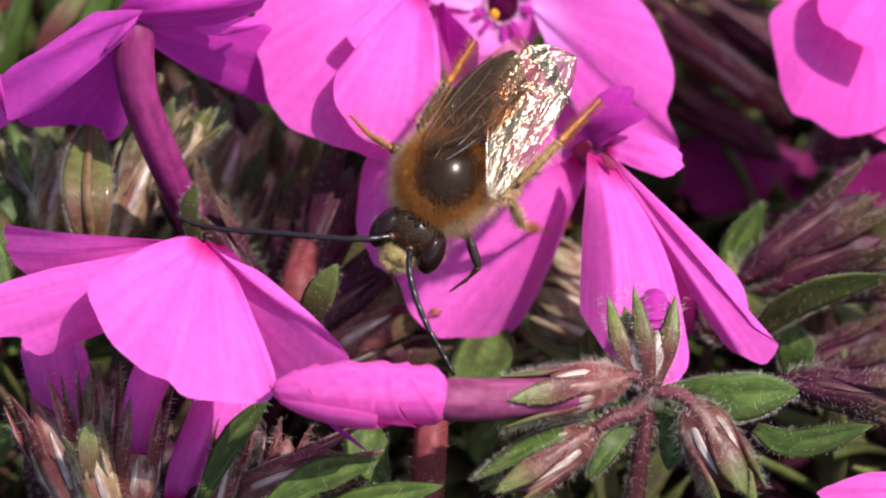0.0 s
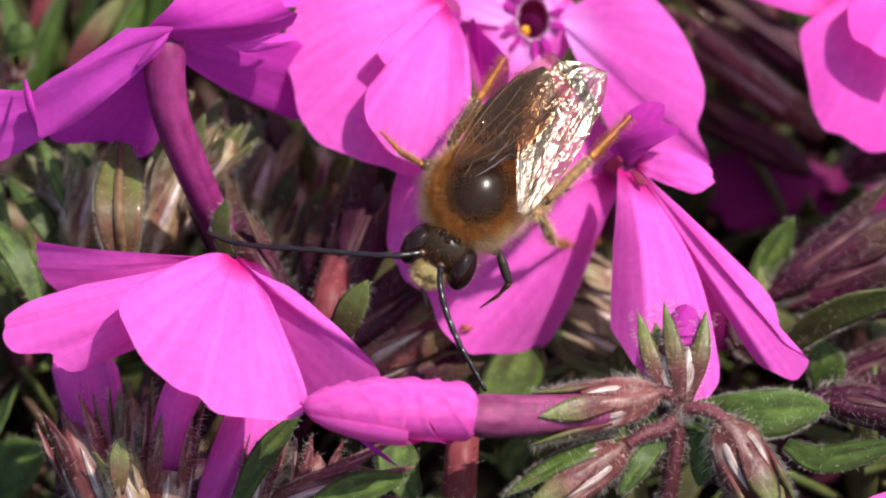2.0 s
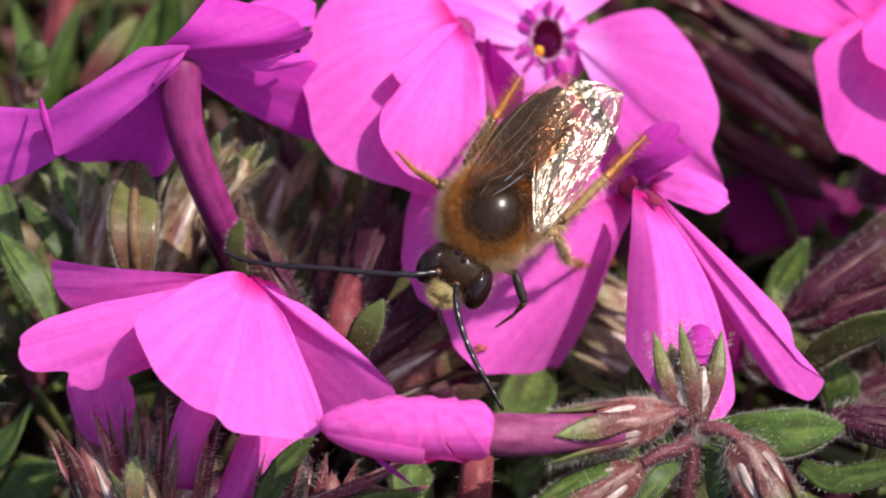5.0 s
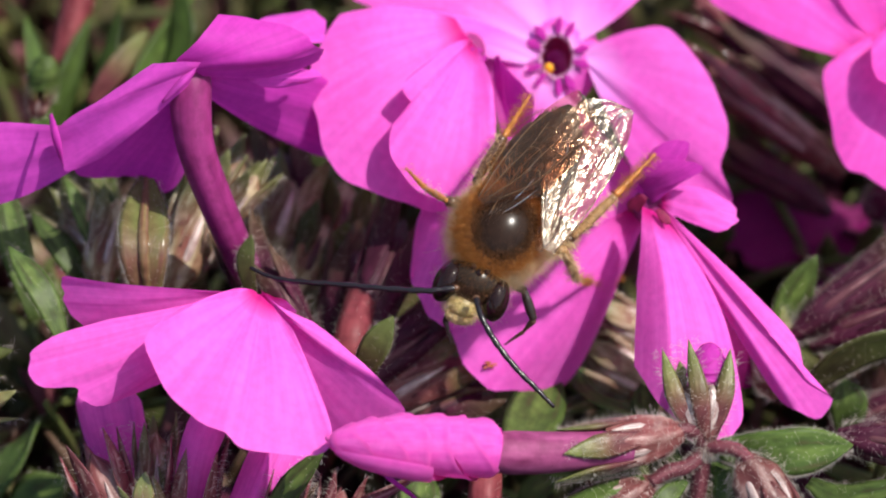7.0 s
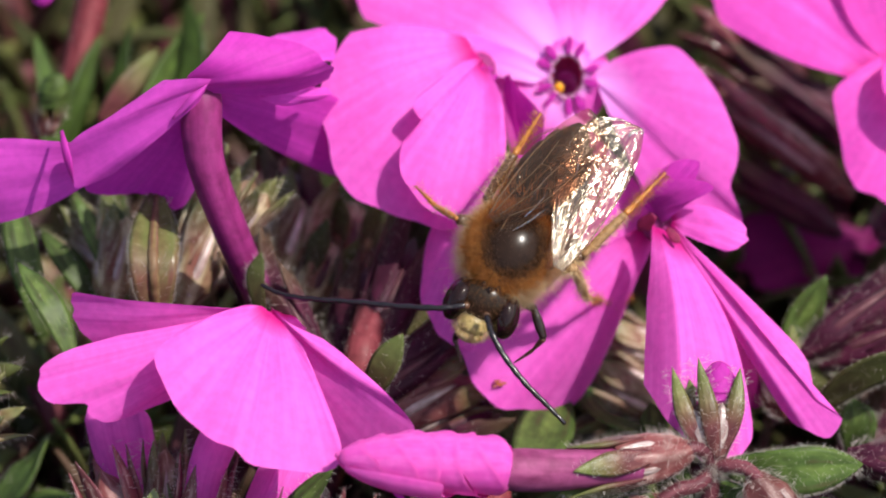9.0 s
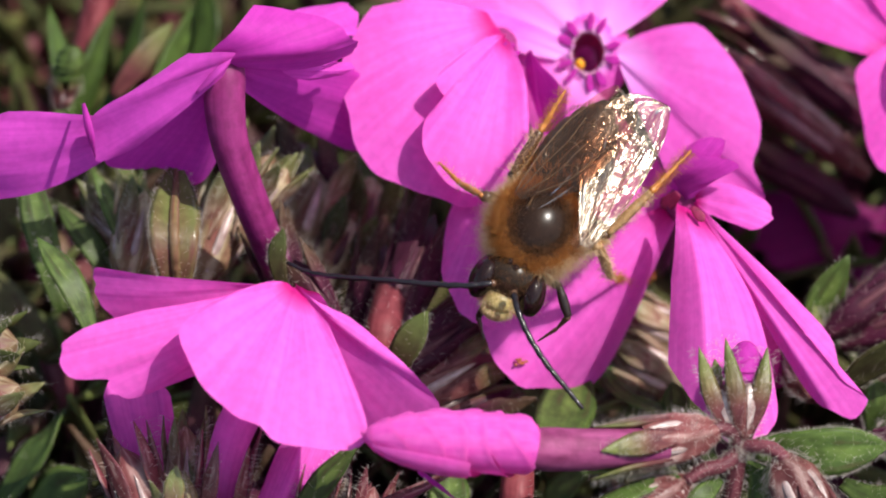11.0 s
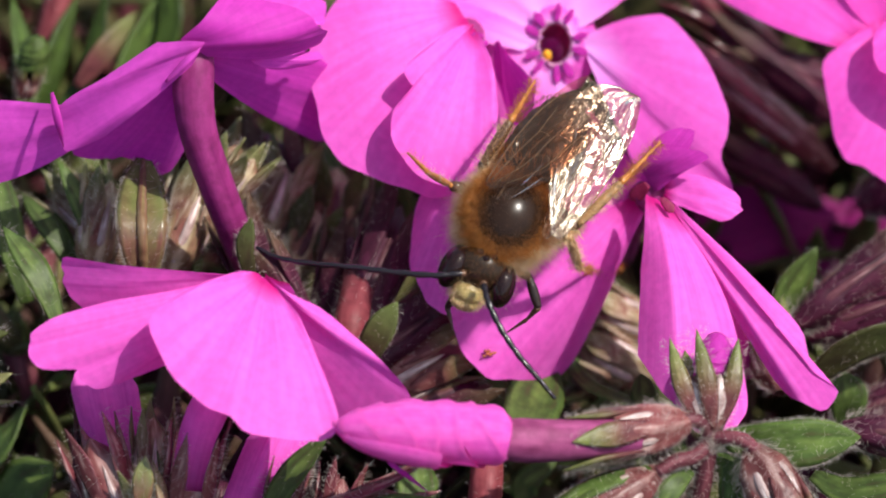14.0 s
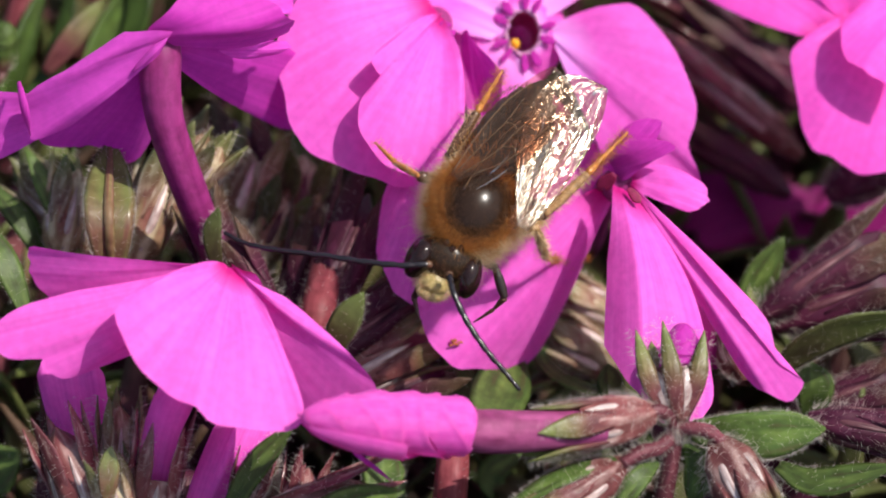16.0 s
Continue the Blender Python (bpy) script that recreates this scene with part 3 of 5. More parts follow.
flower((-9.95, -1.12, 5), "magenta phlox flower with drooping petals beside a bud", [
    ((-10.27, -1.01, 5.2), dict(rim=[(-12.49, -0.98, 6.2), (-14.33, -1.71, 7.2), (-15.69, -2.94, 8), (-15.22, -4.45, 8.6), (-14.34, -6.00, 9), (-13.06, -6.96, 9.3), (-11.79, -7.33, 9.4), (-10.90, -7.95, 9.5), (-9.08, -8.33, 9.3), (-7.11, -8.45, 8.8), (-6.74, -7.74, 8.4), (-7.03, -6.46, 7.8), (-7.84, -4.31, 6.9)], notch=0.0, round_=0.0, arch=0.5, bulge=0.0, cup=-0.08, ruffle=0.16)),
    ((-10.61, -0.96, 5), dict(rim=[(-18.11, -2.18, 5.6), (-20.28, -2.92, 5.8), (-21.40, -3.73, 6), (-21.50, -4.44, 6.1), (-20.95, -5.36, 6.2), (-19.29, -5.45, 5.9), (-19.08, -5.97, 5.8), (-17.99, -6.25, 5.4), (-16.05, -5.59, 4.6), (-14.66, -5.19, 4)], notch=0.0, round_=0.0, arch=0.4, bulge=0.0, claw=0.8)),
    ((-10.85, -0.90, 4.5), dict(rim=[(-20.29, -0.05, 4.6), (-20.11, -0.80, 3.8), (-19.63, -1.76, 3), (-18.63, -2.88, 2.3), (-16.72, -3.43, 2), (-14.20, -2.87, 2.4)], notch=0.0, round_=0.0, arch=0.3, claw=0.6, bulge=0.0)),
    ((-10.24, -1.07, 4.7), dict(rim=[(-7.62, -2.35, 5.4), (-6.05, -3.62, 6), (-4.60, -4.81, 6.3), (-3.70, -5.82, 6.2), (-3.54, -6.79, 5.8), (-5.26, -7.92, 4.6), (-6.91, -8.45, 3.5)], notch=0.0, round_=0.0, arch=0.4, bulge=0.0, ruffle=0.05, claw=0.8)),
    ((-9.76, -1.01, 4.2), (-10.62, -1.26, -1), (-9.69, -1.66, -2.5), (-8.67, -1.80, -1.5), dict(arch=0.2)),
], PETAL, [(-10.03, -1.34, 4.4), (-11.37, -4.36, 4), (-13.03, -7.53, 3.6), (-13.73, -9.90, 3), (-14.28, -13.87, 1)], [0.75, 0.8, 0.98, 0.85, 0.7], tube_mat=PETAL)
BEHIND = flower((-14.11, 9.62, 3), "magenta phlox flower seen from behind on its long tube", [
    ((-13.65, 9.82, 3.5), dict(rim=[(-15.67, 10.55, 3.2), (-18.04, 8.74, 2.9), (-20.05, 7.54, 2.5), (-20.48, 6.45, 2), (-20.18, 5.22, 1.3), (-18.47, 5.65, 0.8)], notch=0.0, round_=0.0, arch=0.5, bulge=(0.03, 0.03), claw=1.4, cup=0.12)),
    # undersides here get their shade from the darkened petal colour
    ((-13.83, 9.65, 2.2), dict(rim=[(-20.33, 5.29, -0.6), (-19.27, 4.90, -2.4), (-17.92, 4.66, -3.3), (-17.15, 4.92, -3.6), (-16.22, 4.39, -4), (-15.25, 4.34, -4.4), (-14.41, 5.08, -4.2)], notch=0.0, round_=0.0, arch=0.2, bulge=0.0, claw=1.4, mat=PETAL_VIOLET_SHADED)),
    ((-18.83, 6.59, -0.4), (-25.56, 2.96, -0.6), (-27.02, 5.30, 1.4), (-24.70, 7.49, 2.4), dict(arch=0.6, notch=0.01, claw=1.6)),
    ((-13.89, 10.12, 3), (-12.29, 12.93, 3), (-7.75, 11.31, 1), (-7.83, 10.42, -1.6), dict(arch=0.7, bulge=0.05, claw=2.0, notch=0.0, mat=PETAL_VIOLET_SHADED)),
    ((-13.84, 9.82, 2), (-7.84, 10.48, -4.6), (-6.02, 7.95, -8), (-7.57, 5.87, -9), dict(arch=0.2, notch=0.0, claw=1.4, mat=PETAL_VIOLET_SHADED)),
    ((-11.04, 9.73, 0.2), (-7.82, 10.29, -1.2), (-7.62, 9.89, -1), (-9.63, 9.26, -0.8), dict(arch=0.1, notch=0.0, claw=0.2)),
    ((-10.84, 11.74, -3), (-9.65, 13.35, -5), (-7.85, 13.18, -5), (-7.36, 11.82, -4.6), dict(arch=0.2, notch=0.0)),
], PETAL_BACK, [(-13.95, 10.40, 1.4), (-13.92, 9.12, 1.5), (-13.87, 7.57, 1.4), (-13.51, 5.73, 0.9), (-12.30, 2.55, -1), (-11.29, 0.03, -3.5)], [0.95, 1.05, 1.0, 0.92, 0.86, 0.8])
part("rolled_rim", blade(bmesh.new(), [(-15.20, 8.45, 3.3), (-14.28, 9.37, 3.9), (-13.53, 10.10, 4.1)], 0.42, 0.24, (-0.3, 0.3, 0.9), 12, 0.1), PETAL_BACK, BEHIND, "pale rolled rim of the petal")
part("rolled_rim", blade(bmesh.new(), [(-20.71, 7.87, 2.6), (-20.40, 6.64, 3), (-20.11, 5.28, 2.2)], 0.50, 0.30, (-0.6, 0.1, 0.8), 12, 0.1), PETAL_VIOLET_SHADED, BEHIND)
flower((21.44, 11.53, -11), "hot pink phlox flower with overlapping wavy petals", [
    ((20.49, 11.38, -10.8), (11.69, 14.36, -12), (12.77, 17.75, -12.5), (18.01, 16.99, -12), dict(arch=0.5, bulge=0.10)),
    ((22.48, 11.93, -11.3), dict(rim=[(18.79, 11.52, -10.6), (18.02, 10.49, -10.4), (18.28, 8.73, -10), (18.59, 6.99, -9.8), (19.21, 5.74, -9.6), (20.22, 5.13, -9.5), (21.08, 4.57, -9.4), (22.47, 4.37, -9.4), (24.78, 4.66, -9.4)], notch=0.0, round_=0.0, arch=0.5, bulge=0.02, claw=2.0)),
    ((24.26, 13.38, -10), dict(rim=[(20.44, 12.30, -8.7), (20.32, 11.13, -8.3), (20.89, 9.87, -7.8), (21.87, 9.31, -7.5), (23.55, 8.35, -7)], notch=0.0, round_=0.0, arch=0.6, bulge=0.04, claw=1.6)),
    # three unseen petals, added to shade the flower and calyces behind
    ((21.73, 11.97, -11), (17.91, 16.60, -10.5), (21.93, 19.47, -10), (26.58, 17.15, -10), dict(arch=0.4)),
    ((22.16, 11.68, -11), (27.16, 16.86, -10), (30.35, 12.80, -10), (28.32, 8.44, -10), dict(arch=0.4)),
    ((22.05, 11.11, -11.4), (28.36, 8.75, -10.4), (27.74, 4.38, -10), (23.39, 3.80, -10), dict(arch=0.4)),
], PETAL_PINK, [(21.60, 11.18, -13), (21.63, 9.56, -17), (22.05, 6.81, -26)], [0.9, 0.8, 0.8])
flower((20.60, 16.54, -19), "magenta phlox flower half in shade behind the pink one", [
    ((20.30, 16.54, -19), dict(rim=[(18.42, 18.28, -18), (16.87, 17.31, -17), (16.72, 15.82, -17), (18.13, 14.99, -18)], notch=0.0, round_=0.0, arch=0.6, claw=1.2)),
    # lower petal takes the shade-darkened colour
    ((20.45, 16.24, -19), dict(rim=[(18.13, 14.84, -18), (19.02, 13.94, -18), (20.67, 13.79, -18), (21.72, 14.69, -18)], notch=0.0, round_=0.0, arch=0.6, claw=1.2, mat=PETAL_VIOLET_SHADED)),
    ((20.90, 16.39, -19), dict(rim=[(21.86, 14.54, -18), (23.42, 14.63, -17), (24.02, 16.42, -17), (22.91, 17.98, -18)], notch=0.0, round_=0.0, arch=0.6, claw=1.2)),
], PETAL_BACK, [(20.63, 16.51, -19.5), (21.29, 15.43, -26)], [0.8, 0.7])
# rear flower: its shade is painted in by the dark petal colour
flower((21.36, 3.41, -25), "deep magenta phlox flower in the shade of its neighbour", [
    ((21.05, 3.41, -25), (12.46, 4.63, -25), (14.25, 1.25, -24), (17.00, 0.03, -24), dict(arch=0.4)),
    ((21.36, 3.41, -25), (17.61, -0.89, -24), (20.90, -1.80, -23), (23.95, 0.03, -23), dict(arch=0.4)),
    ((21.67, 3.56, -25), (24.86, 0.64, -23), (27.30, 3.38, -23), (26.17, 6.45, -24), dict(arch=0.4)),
], PETAL_SHADED, [(21.44, 3.26, -26), (21.51, 1.90, -29), (20.67, 0.34, -24)], [0.9, 0.8, 0.8])


# ---- calyces, buds, shoots ----
def fluted(bm, axis, radii, flutes, depth, n=16, sides=40):
    """A ribbed tube round an axis in bank millimetres."""
    path = spline(axis, n)
    rs = [np.interp(k / n, np.linspace(0, 1, len(radii)), radii) for k in range(n + 1)]
    d = (path[-1] - path[0]).normalized()
    o = d.orthogonal().normalized()
    e = d.cross(o)

    def point(u, v):
        k = min(int(v * n), n - 1)
        p = path[k].lerp(path[k + 1], v * n - k)
        r = rs[k] + (rs[k + 1] - rs[k]) * (v * n - k)
        a = u * 2 * math.pi
        return bank(p + (o * math.cos(a) + e * math.sin(a)) * r * (1 + depth * math.cos(flutes * a)))

    return sheet(bm, point, sides, n)


def calyx_on(parent, base, tip, radius, mat, seed, flare=1.25, hair=60, closed=True, slim=1.0):
    """A ribbed calyx tube with silvery seams that ends in five pointed sepals."""
    rng = random.Random(seed)
    b, t = Vector(base), Vector(tip)
    d = (t - b).normalized()
    length = (t - b).length
    o = d.orthogonal().normalized()
    e = d.cross(o)
    shell, seam = {SEPAL: (RIB, CUP), SEPAL_RED: (RIB, CUP), SEPAL_DARK: (RIB_DARK, CUP_DARK), SEPAL_PALE: (RIB_PALE, CUP), LEAF_DULL: (RIB_PALE, CUP_DARK)}[mat]
    ax = [b, b + d * length * 0.20, b + d * length * 0.45, b + d * length * 0.68, b + d * length * 0.86]
    prof = [0.30, 0.86, 1.0, 0.82, 0.04]
    if not closed:
        ax, prof = [b, b + d * length * 0.15, b + d * length * 0.32, b + d * length * 0.48, b + d * length * 0.60], [0.40, 0.82, 1.0, 1.0, 0.93]
    holder = part("calyx", fluted(bmesh.new(), ax, [radius * q for q in prof], 5, 0.07), shell, parent, "ribbed reddish calyx tube")
    ways = []
    for k in range(5):
        a = 2 * math.pi * k / 5
        r = o * math.cos(a) + e * math.sin(a)
        ln = length * rng.uniform(0.92, 1.06)
        fl = radius * flare * rng.uniform(0.85, 1.2)
        pts = [b + d * ln * 0.34 + r * radius * 0.93, b + d * ln * 0.55 + r * radius * 1.0, b + d * ln * 0.75 + r * radius * (0.55 + 0.45 * flare), b + d * ln + r * fl]
        ways.append(([b + r * radius * 0.3, b + d * ln * 0.2 + r * radius * 0.9] + pts[1:], r))
        part("sepal", blade(bmesh.new(), pts, radius * 1.05 * slim, radius * 0.34 * slim, tuple(r), 10, 0.2), mat, holder)
        a += math.pi / 5
        r = o * math.cos(a) + e * math.sin(a)
        pts = [b + d * length * 0.10 + r * radius * 0.55, b + d * length * 0.36 + r * radius * 0.935, b + d * length * (0.68 if closed else 0.58) + r * radius * (0.84 if closed else 0.96)]
        part("seam", blade(bmesh.new(), pts, radius * 0.32, radius * 0.09, tuple(r), 10, 0.0, 0.2), seam, holder, "silvery membrane seam" if k == 0 else "")
    if hair:
        roots, dirs, lens = [], [], []
        for _ in range(hair * 6):
            pts, r = rng.choice(ways)
            q = spline(pts, 12)
            k = rng.randrange(12)
            c = d.cross(r)
            s = rng.uniform(-1, 1)
            p = q[k].lerp(q[k + 1], rng.random()) + c * s * radius * 0.5 * (1 - 0.6 * k / 12)
            roots.append(bank(p))
            dirs.append(bankdir(r * 0.8 + c * s * 0.9 + d * rng.uniform(-0.1, 0.5)))
            lens.append(rng.uniform(0.22, 0.55))
        hairs("calyx_hairs", roots, dirs, lens, 0.0065, PLANT_HAIR, holder, "fine silvery hairs", 0.25, seed)
    return holder


def calyx_thing(base, tip, radius, mat, seed, label, hair=50, flare=1.25, group="phlox calyces", **k):
    th = thing("phlox_calyx", bank(base), label, "calyx", group)
    calyx_on(th, base, tip, radius, mat, seed, flare, hair, **k)
    return th


def bud_petals(parent, a, b, radius, turns=1.0, label="tightly furled rose-magenta bud", mat=None, bands=6):
    """A furled bud: petals wound round one another like overlapping bands."""
    p, q = Vector(a), Vector(b)
    d = (q - p)
    ln = d.length
    d /= ln
    e = (Vector((0, 0, 1)) - d * d.z).normalized()
    o = e.cross(d)

    def girth(v):
        v = min(max(v, 0.0), 1.0)
        blunt = 0.66 + 0.24 * math.sin(math.pi / 2 * min(1, v / 0.06)) + 0.10 * math.sin(math.pi / 2 * min(1, v / 0.40))
        return blunt if v < 0.42 else blunt * max(0.0, math.cos(math.pi / 2 * ((v - 0.42) / 0.585))) ** 0.50

    def round_bud(v, ang, r):
        return bank(p + d * (ln * v) + (o * math.cos(ang) + e * math.sin(ang)) * r)

    lap = 1.28
    for k in range(bands + 3):
        def wrap(u, w, k=k):
            ang = 1.5 * math.pi - 2 * math.pi * w
            v = (k + u * lap - 2.7 * turns * w + 0.22 * math.sin(2 * ang + 1.7 * k)) / bands
            r = girth(v) * radius * (1.04 - 0.12 * u + 0.045 * math.exp(-((u - 0.06) / 0.09) ** 2)) + 0.012 * math.sin(17 * w + 2 * k) * math.exp(-u * 6) + 0.01
            return round_bud(min(max(v, 0.0), 1.0), ang, r)
        part("furled_petal", sheet(bmesh.new(), lambda a, b: wrap(b, a), 44, 12), mat or PETAL_BUD, parent, label if k == 0 else "")
    return round_bud, girth


def budding_shoot():
    """The shoot in front: a furled bud, calyces and leaves on one node."""
    hub = (11.23, -8.44, 4.5)
    th = thing("budding_shoot", bank((10.54, -14.36, 2)), "hairy reddish phlox shoot with a furled pink bud", "shoot")
    st = [(10.41, -14.36, 2), (10.83, -11.25, 3.6), hub]
    part("stem", tube(bmesh.new(), st, [0.55, 0.45, 0.42], 12, 10), STEM, th, "dark red hairy stem")
    hairs_along("stem_hairs", st, 0.45, 220, 0.36, th, 3)
    part("node", ball(bmesh.new(), bank(hub), (0.52, 0.50, 0.48)), STEM, th, "hairy node where the stalks meet")
    hairs_along("node_hairs", [(10.84, -8.35, 4.6), hub, (11.72, -8.30, 4.6)], 0.5, 420, 0.30, th, 4)
    round_bud, girth = bud_petals(th, (1.25, -8.28, 8.4), (-6.90, -7.85, 9.6), 1.50, 1.0)

    def tongue(u, v):
        along = 0.40 + 0.56 * v
        half = 0.52 * math.sqrt(max(0.0, 1 - abs(1.5 * v - 0.62) ** 2.6))
        ang = 0.17 * math.pi + 0.16 * v + (u - 0.5) * 2 * half
        return round_bud(along, ang, 1.50 * girth(along) * (1.09 + 0.08 * math.sin(math.pi * u)) + 0.05)

    part("furled_petal", sheet(bmesh.new(), tongue, 14, 30), PETAL_BUD, th, "tongue-shaped outer petal lying on the bud")
    part("bud_tip", ball(bmesh.new(), bank((-6.86, -7.72, 9.6)), (0.20, 0.17, 0.17)), PETAL_BUD, th, "pale puckered tip of the bud")
    part("flower_tube", tube(bmesh.new(), [(7.50, -8.18, 6.6), (3.95, -8.41, 7.8), (2.05, -8.42, 8.3), (0.92, -8.38, 8.5)], [0.82, 1.0, 1.06, 0.98], 14, 16), TUBE_ROSE, th, "rosy bud tube")
    # stalks that bend out of the node
    for k, (pts, rr) in enumerate((([hub, (10.88, -7.68, 5), (10.21, -7.40, 5.4), (9.44, -7.55, 5.6)], [0.36, 0.34, 0.36, 0.3]),
                                   ([hub, (11.86, -8.23, 5.1), (12.78, -8.38, 5.3), (13.50, -9.04, 5.2)], [0.36, 0.34, 0.36, 0.3]),
                                   ([hub, (10.42, -9.16, 5), (9.44, -9.42, 5.4), (8.56, -9.95, 5.6)], [0.36, 0.36, 0.38, 0.3]))):
        part("stalk", tube(bmesh.new(), pts, rr, 16, 12), STEM, th, "plum-red arching stalk" if k == 0 else "")
        hairs_along("stalk_hairs", pts, 0.36, 150, 0.30, th, 20 + k)
    calyx_on(th, (10.05, -7.51, 5.2), (3.81, -8.68, 7.6), 1.20, SEPAL, 11, 1.05, 230, closed=False)
    crown = part("calyx", fluted(bmesh.new(), [hub, (11.28, -7.70, 4.6), (11.20, -6.83, 4.1), (11.15, -5.47, 3.8)], [0.32, 0.62, 1.02, 1.1], 5, 0.06), RIB, th, "ribbed reddish calyx tube")
    for k, pts in enumerate(([(11.05, -7.85, 5), (9.89, -5.99, 5.1), (9.18, -3.53, 4.5)], [(11.26, -7.90, 5.1), (10.97, -5.84, 5.5), (10.43, -3.04, 4.8)],
                             [(11.48, -7.85, 5), (12.13, -5.85, 5.1), (12.49, -3.48, 4.5)], [(11.17, -6.85, 3.4), (10.37, -5.49, 2.8), (10.13, -4.12, 2)], [(11.45, -6.85, 3.4), (12.08, -5.49, 2.8), (12.01, -3.99, 2)])):
        part("sepal", blade(bmesh.new(), pts, 0.95, 0.5, (0, 0, 1), 12, 0.25), SEPAL, crown)
        hairs_along("sepal_hairs", pts, 0.42, 150, 0.30, crown, 300 + k)
    for pts in ([(10.99, -7.49, 5.1), (10.49, -6.53, 5.15), (10.23, -5.50, 5)], [(11.37, -7.49, 5.15), (11.58, -6.39, 5.2), (11.59, -5.17, 5)]):
        part("seam", blade(bmesh.new(), pts, 0.72, 0.25, (0, 0, 1), 8, 0.0, 0.4), CUP, crown, "silvery membrane seam")
    bud_petals(th, (11.33, -6.02, 3.6), (11.53, -3.21, 4), 0.98, 1.0, "small violet-pink bud between the sepals", PETAL_VIOLET_SHADED, 5)
    calyx_on(th, (13.08, -8.67, 4.8), (15.75, -13.73, 5.8), 1.42, SEPAL, 13, 1.0, 200)
    calyx_on(th, (8.74, -9.86, 5.2), (3.29, -13.42, 6.6), 1.18, SEPAL, 14, 1.0, 200)
    for pts, w, face, hair in (
            ([(12.03, -8.43, 3.8), (15.07, -8.51, 4.9), (18.47, -8.14, 4.4)], 2.5, (-0.1, -0.2, 0.9), 260),
            ([(11.67, -8.56, 3.4), (12.42, -10.14, 3.8), (12.16, -12.08, 3.4)], 1.5, (0, 0, 1), 60),
            ([(10.30, -9.83, 4.6), (9.31, -10.75, 5.4), (8.21, -12.38, 5.6)], 1.15, (0.3, 0.3, 0.9), 60),
            ([(10.04, -9.02, 4.2), (8.94, -8.34, 4.2), (5.91, -9.82, 5)], 1.1, (0, -0.2, 1), 60),
            ([(8.21, -9.65, 5.6), (5.60, -10.57, 6.6), (2.74, -12.24, 6.8)], 1.2, (-0.2, 0.6, 0.7), 160)):
        part("leaf", blade(bmesh.new(), pts, w, 0.32, face, 16, 0.22, 0.7), LEAF, th, "fresh green pointed leaf")
        hairs_on_leaf(pts, w, face, hair * 2, 0.24, th, 50 + hair)
    return th


budding_shoot()


def lone_bud(a, b, radius, label, mat):
    """A furled bud on a short calyx."""
    th = thing("phlox_bud", bank(a), label, "bud", "phlox buds")
    back = Vector(a) - (Vector(b) - Vector(a)) * 0.9
    calyx_on(th, back, Vector(a).lerp(Vector(b), 0.25), radius * 0.9, SEPAL, 77, 1.0, 30, closed=False)
    bud_petals(th, a, b, radius, 1.0, "furled petals", mat, 5)


lone_bud((-22.23, 17.74, -8), (-22.54, 14.54, -7), 1.0, "hanging violet phlox bud out of focus", PETAL_VIOLET_SHADED)
lone_bud((-22.48, 9.72, -13), (-22.05, 11.37, -12), 0.75, "pale green young bud among the leaves", LEAF)


def pollen_smudge():
    """A few grains dropped on the lowest petal."""
    rng = random.Random(3)
    th = thing("pollen_smudge", bank((0.82, -4.44, -3.2)), "tiny smudge of orange-brown pollen on the petal", "pollen")
    for k in range(9):
        p = (0.82 + rng.gauss(0, 0.16), -4.44 + rng.gauss(0, 0.10), -3.2)
        part("pollen_grain", ball(bmesh.new(), bank(p), (0.10, 0.08, 0.07), None, 8, 6), POLLEN_OLD, th)


pollen_smudge()


def leafy(at, label, leaves, mat=LEAF, stem=None, stem_r=0.5, hair=0, seed=0, group="phlox leaf shoots", stem_mat=None, rib=0.0):
    th = thing("leafy_shoot", bank(at), label, "shoot", group)
    if stem:
        part("stem", tube(bmesh.new(), stem, [stem_r * 1.1, stem_r], 10, 8), stem_mat or STEM, th, "reddish hairy stem")
        hairs_along("stem_hairs", stem, stem_r, 70, 0.4, th, seed + 1)
    for k, (pts, w, face) in enumerate(leaves):
        part("leaf", blade(bmesh.new(), pts, w, max(0.28, w * 0.16), face, 12, 0.28, 0.4), mat, th)
        if rib:
            up = Vector(face).normalized() * rib * -0.25
            line = spline([Vector(p) + up for p in pts], 26)
            wrinkled = [rib * (0.25 + 0.75 * math.sin(math.pi * min(1, 0.12 + 0.85 * i / 26))) * (1 + 0.06 * math.sin(2.4 * i)) for i in range(27)]
            part("midrib", tube(bmesh.new(), line, wrinkled, 78, 12), WET_RIB, th, "wet wrinkled reddish midrib")
        if hair:
            hairs_on_leaf(pts, w, face, hair * 2, 0.26, th, seed + k + 7)
    return th


# right-hand clump
leafy((16.01, -3.43, -8), "green leaf with a pale tip above hairy calyces", [
    ([(15.86, -4.29, -8), (16.12, -1.70, -7.5), (17.49, 1.12, -7)], 1.9, (0.3, 0, 1))], LEAF, None, hair=25, seed=20)
leafy((16.97, -5.19, -3), "broad hairy olive leaf over dark calyces", [
    ([(16.77, -5.62, -3), (19.25, -3.76, -1.5), (23.51, -2.64, -2)], 2.5, (0.1, -0.75, 0.6))], LEAF_DULL, None, hair=110, seed=24)
leafy((18.88, -7.97, -6), "green phlox leaves by the budding shoot", [
    ([(18.88, -7.97, -6), (18.95, -6.52, -5), (18.67, -5.09, -5)], 2.0, (0, 0, 1)),
    ([(16.51, -10.11, 1), (18.43, -10.82, 2), (22.26, -9.92, 2.5)], 1.6, (0, 0.5, 0.9)),
], LEAF, None, hair=45, seed=34)
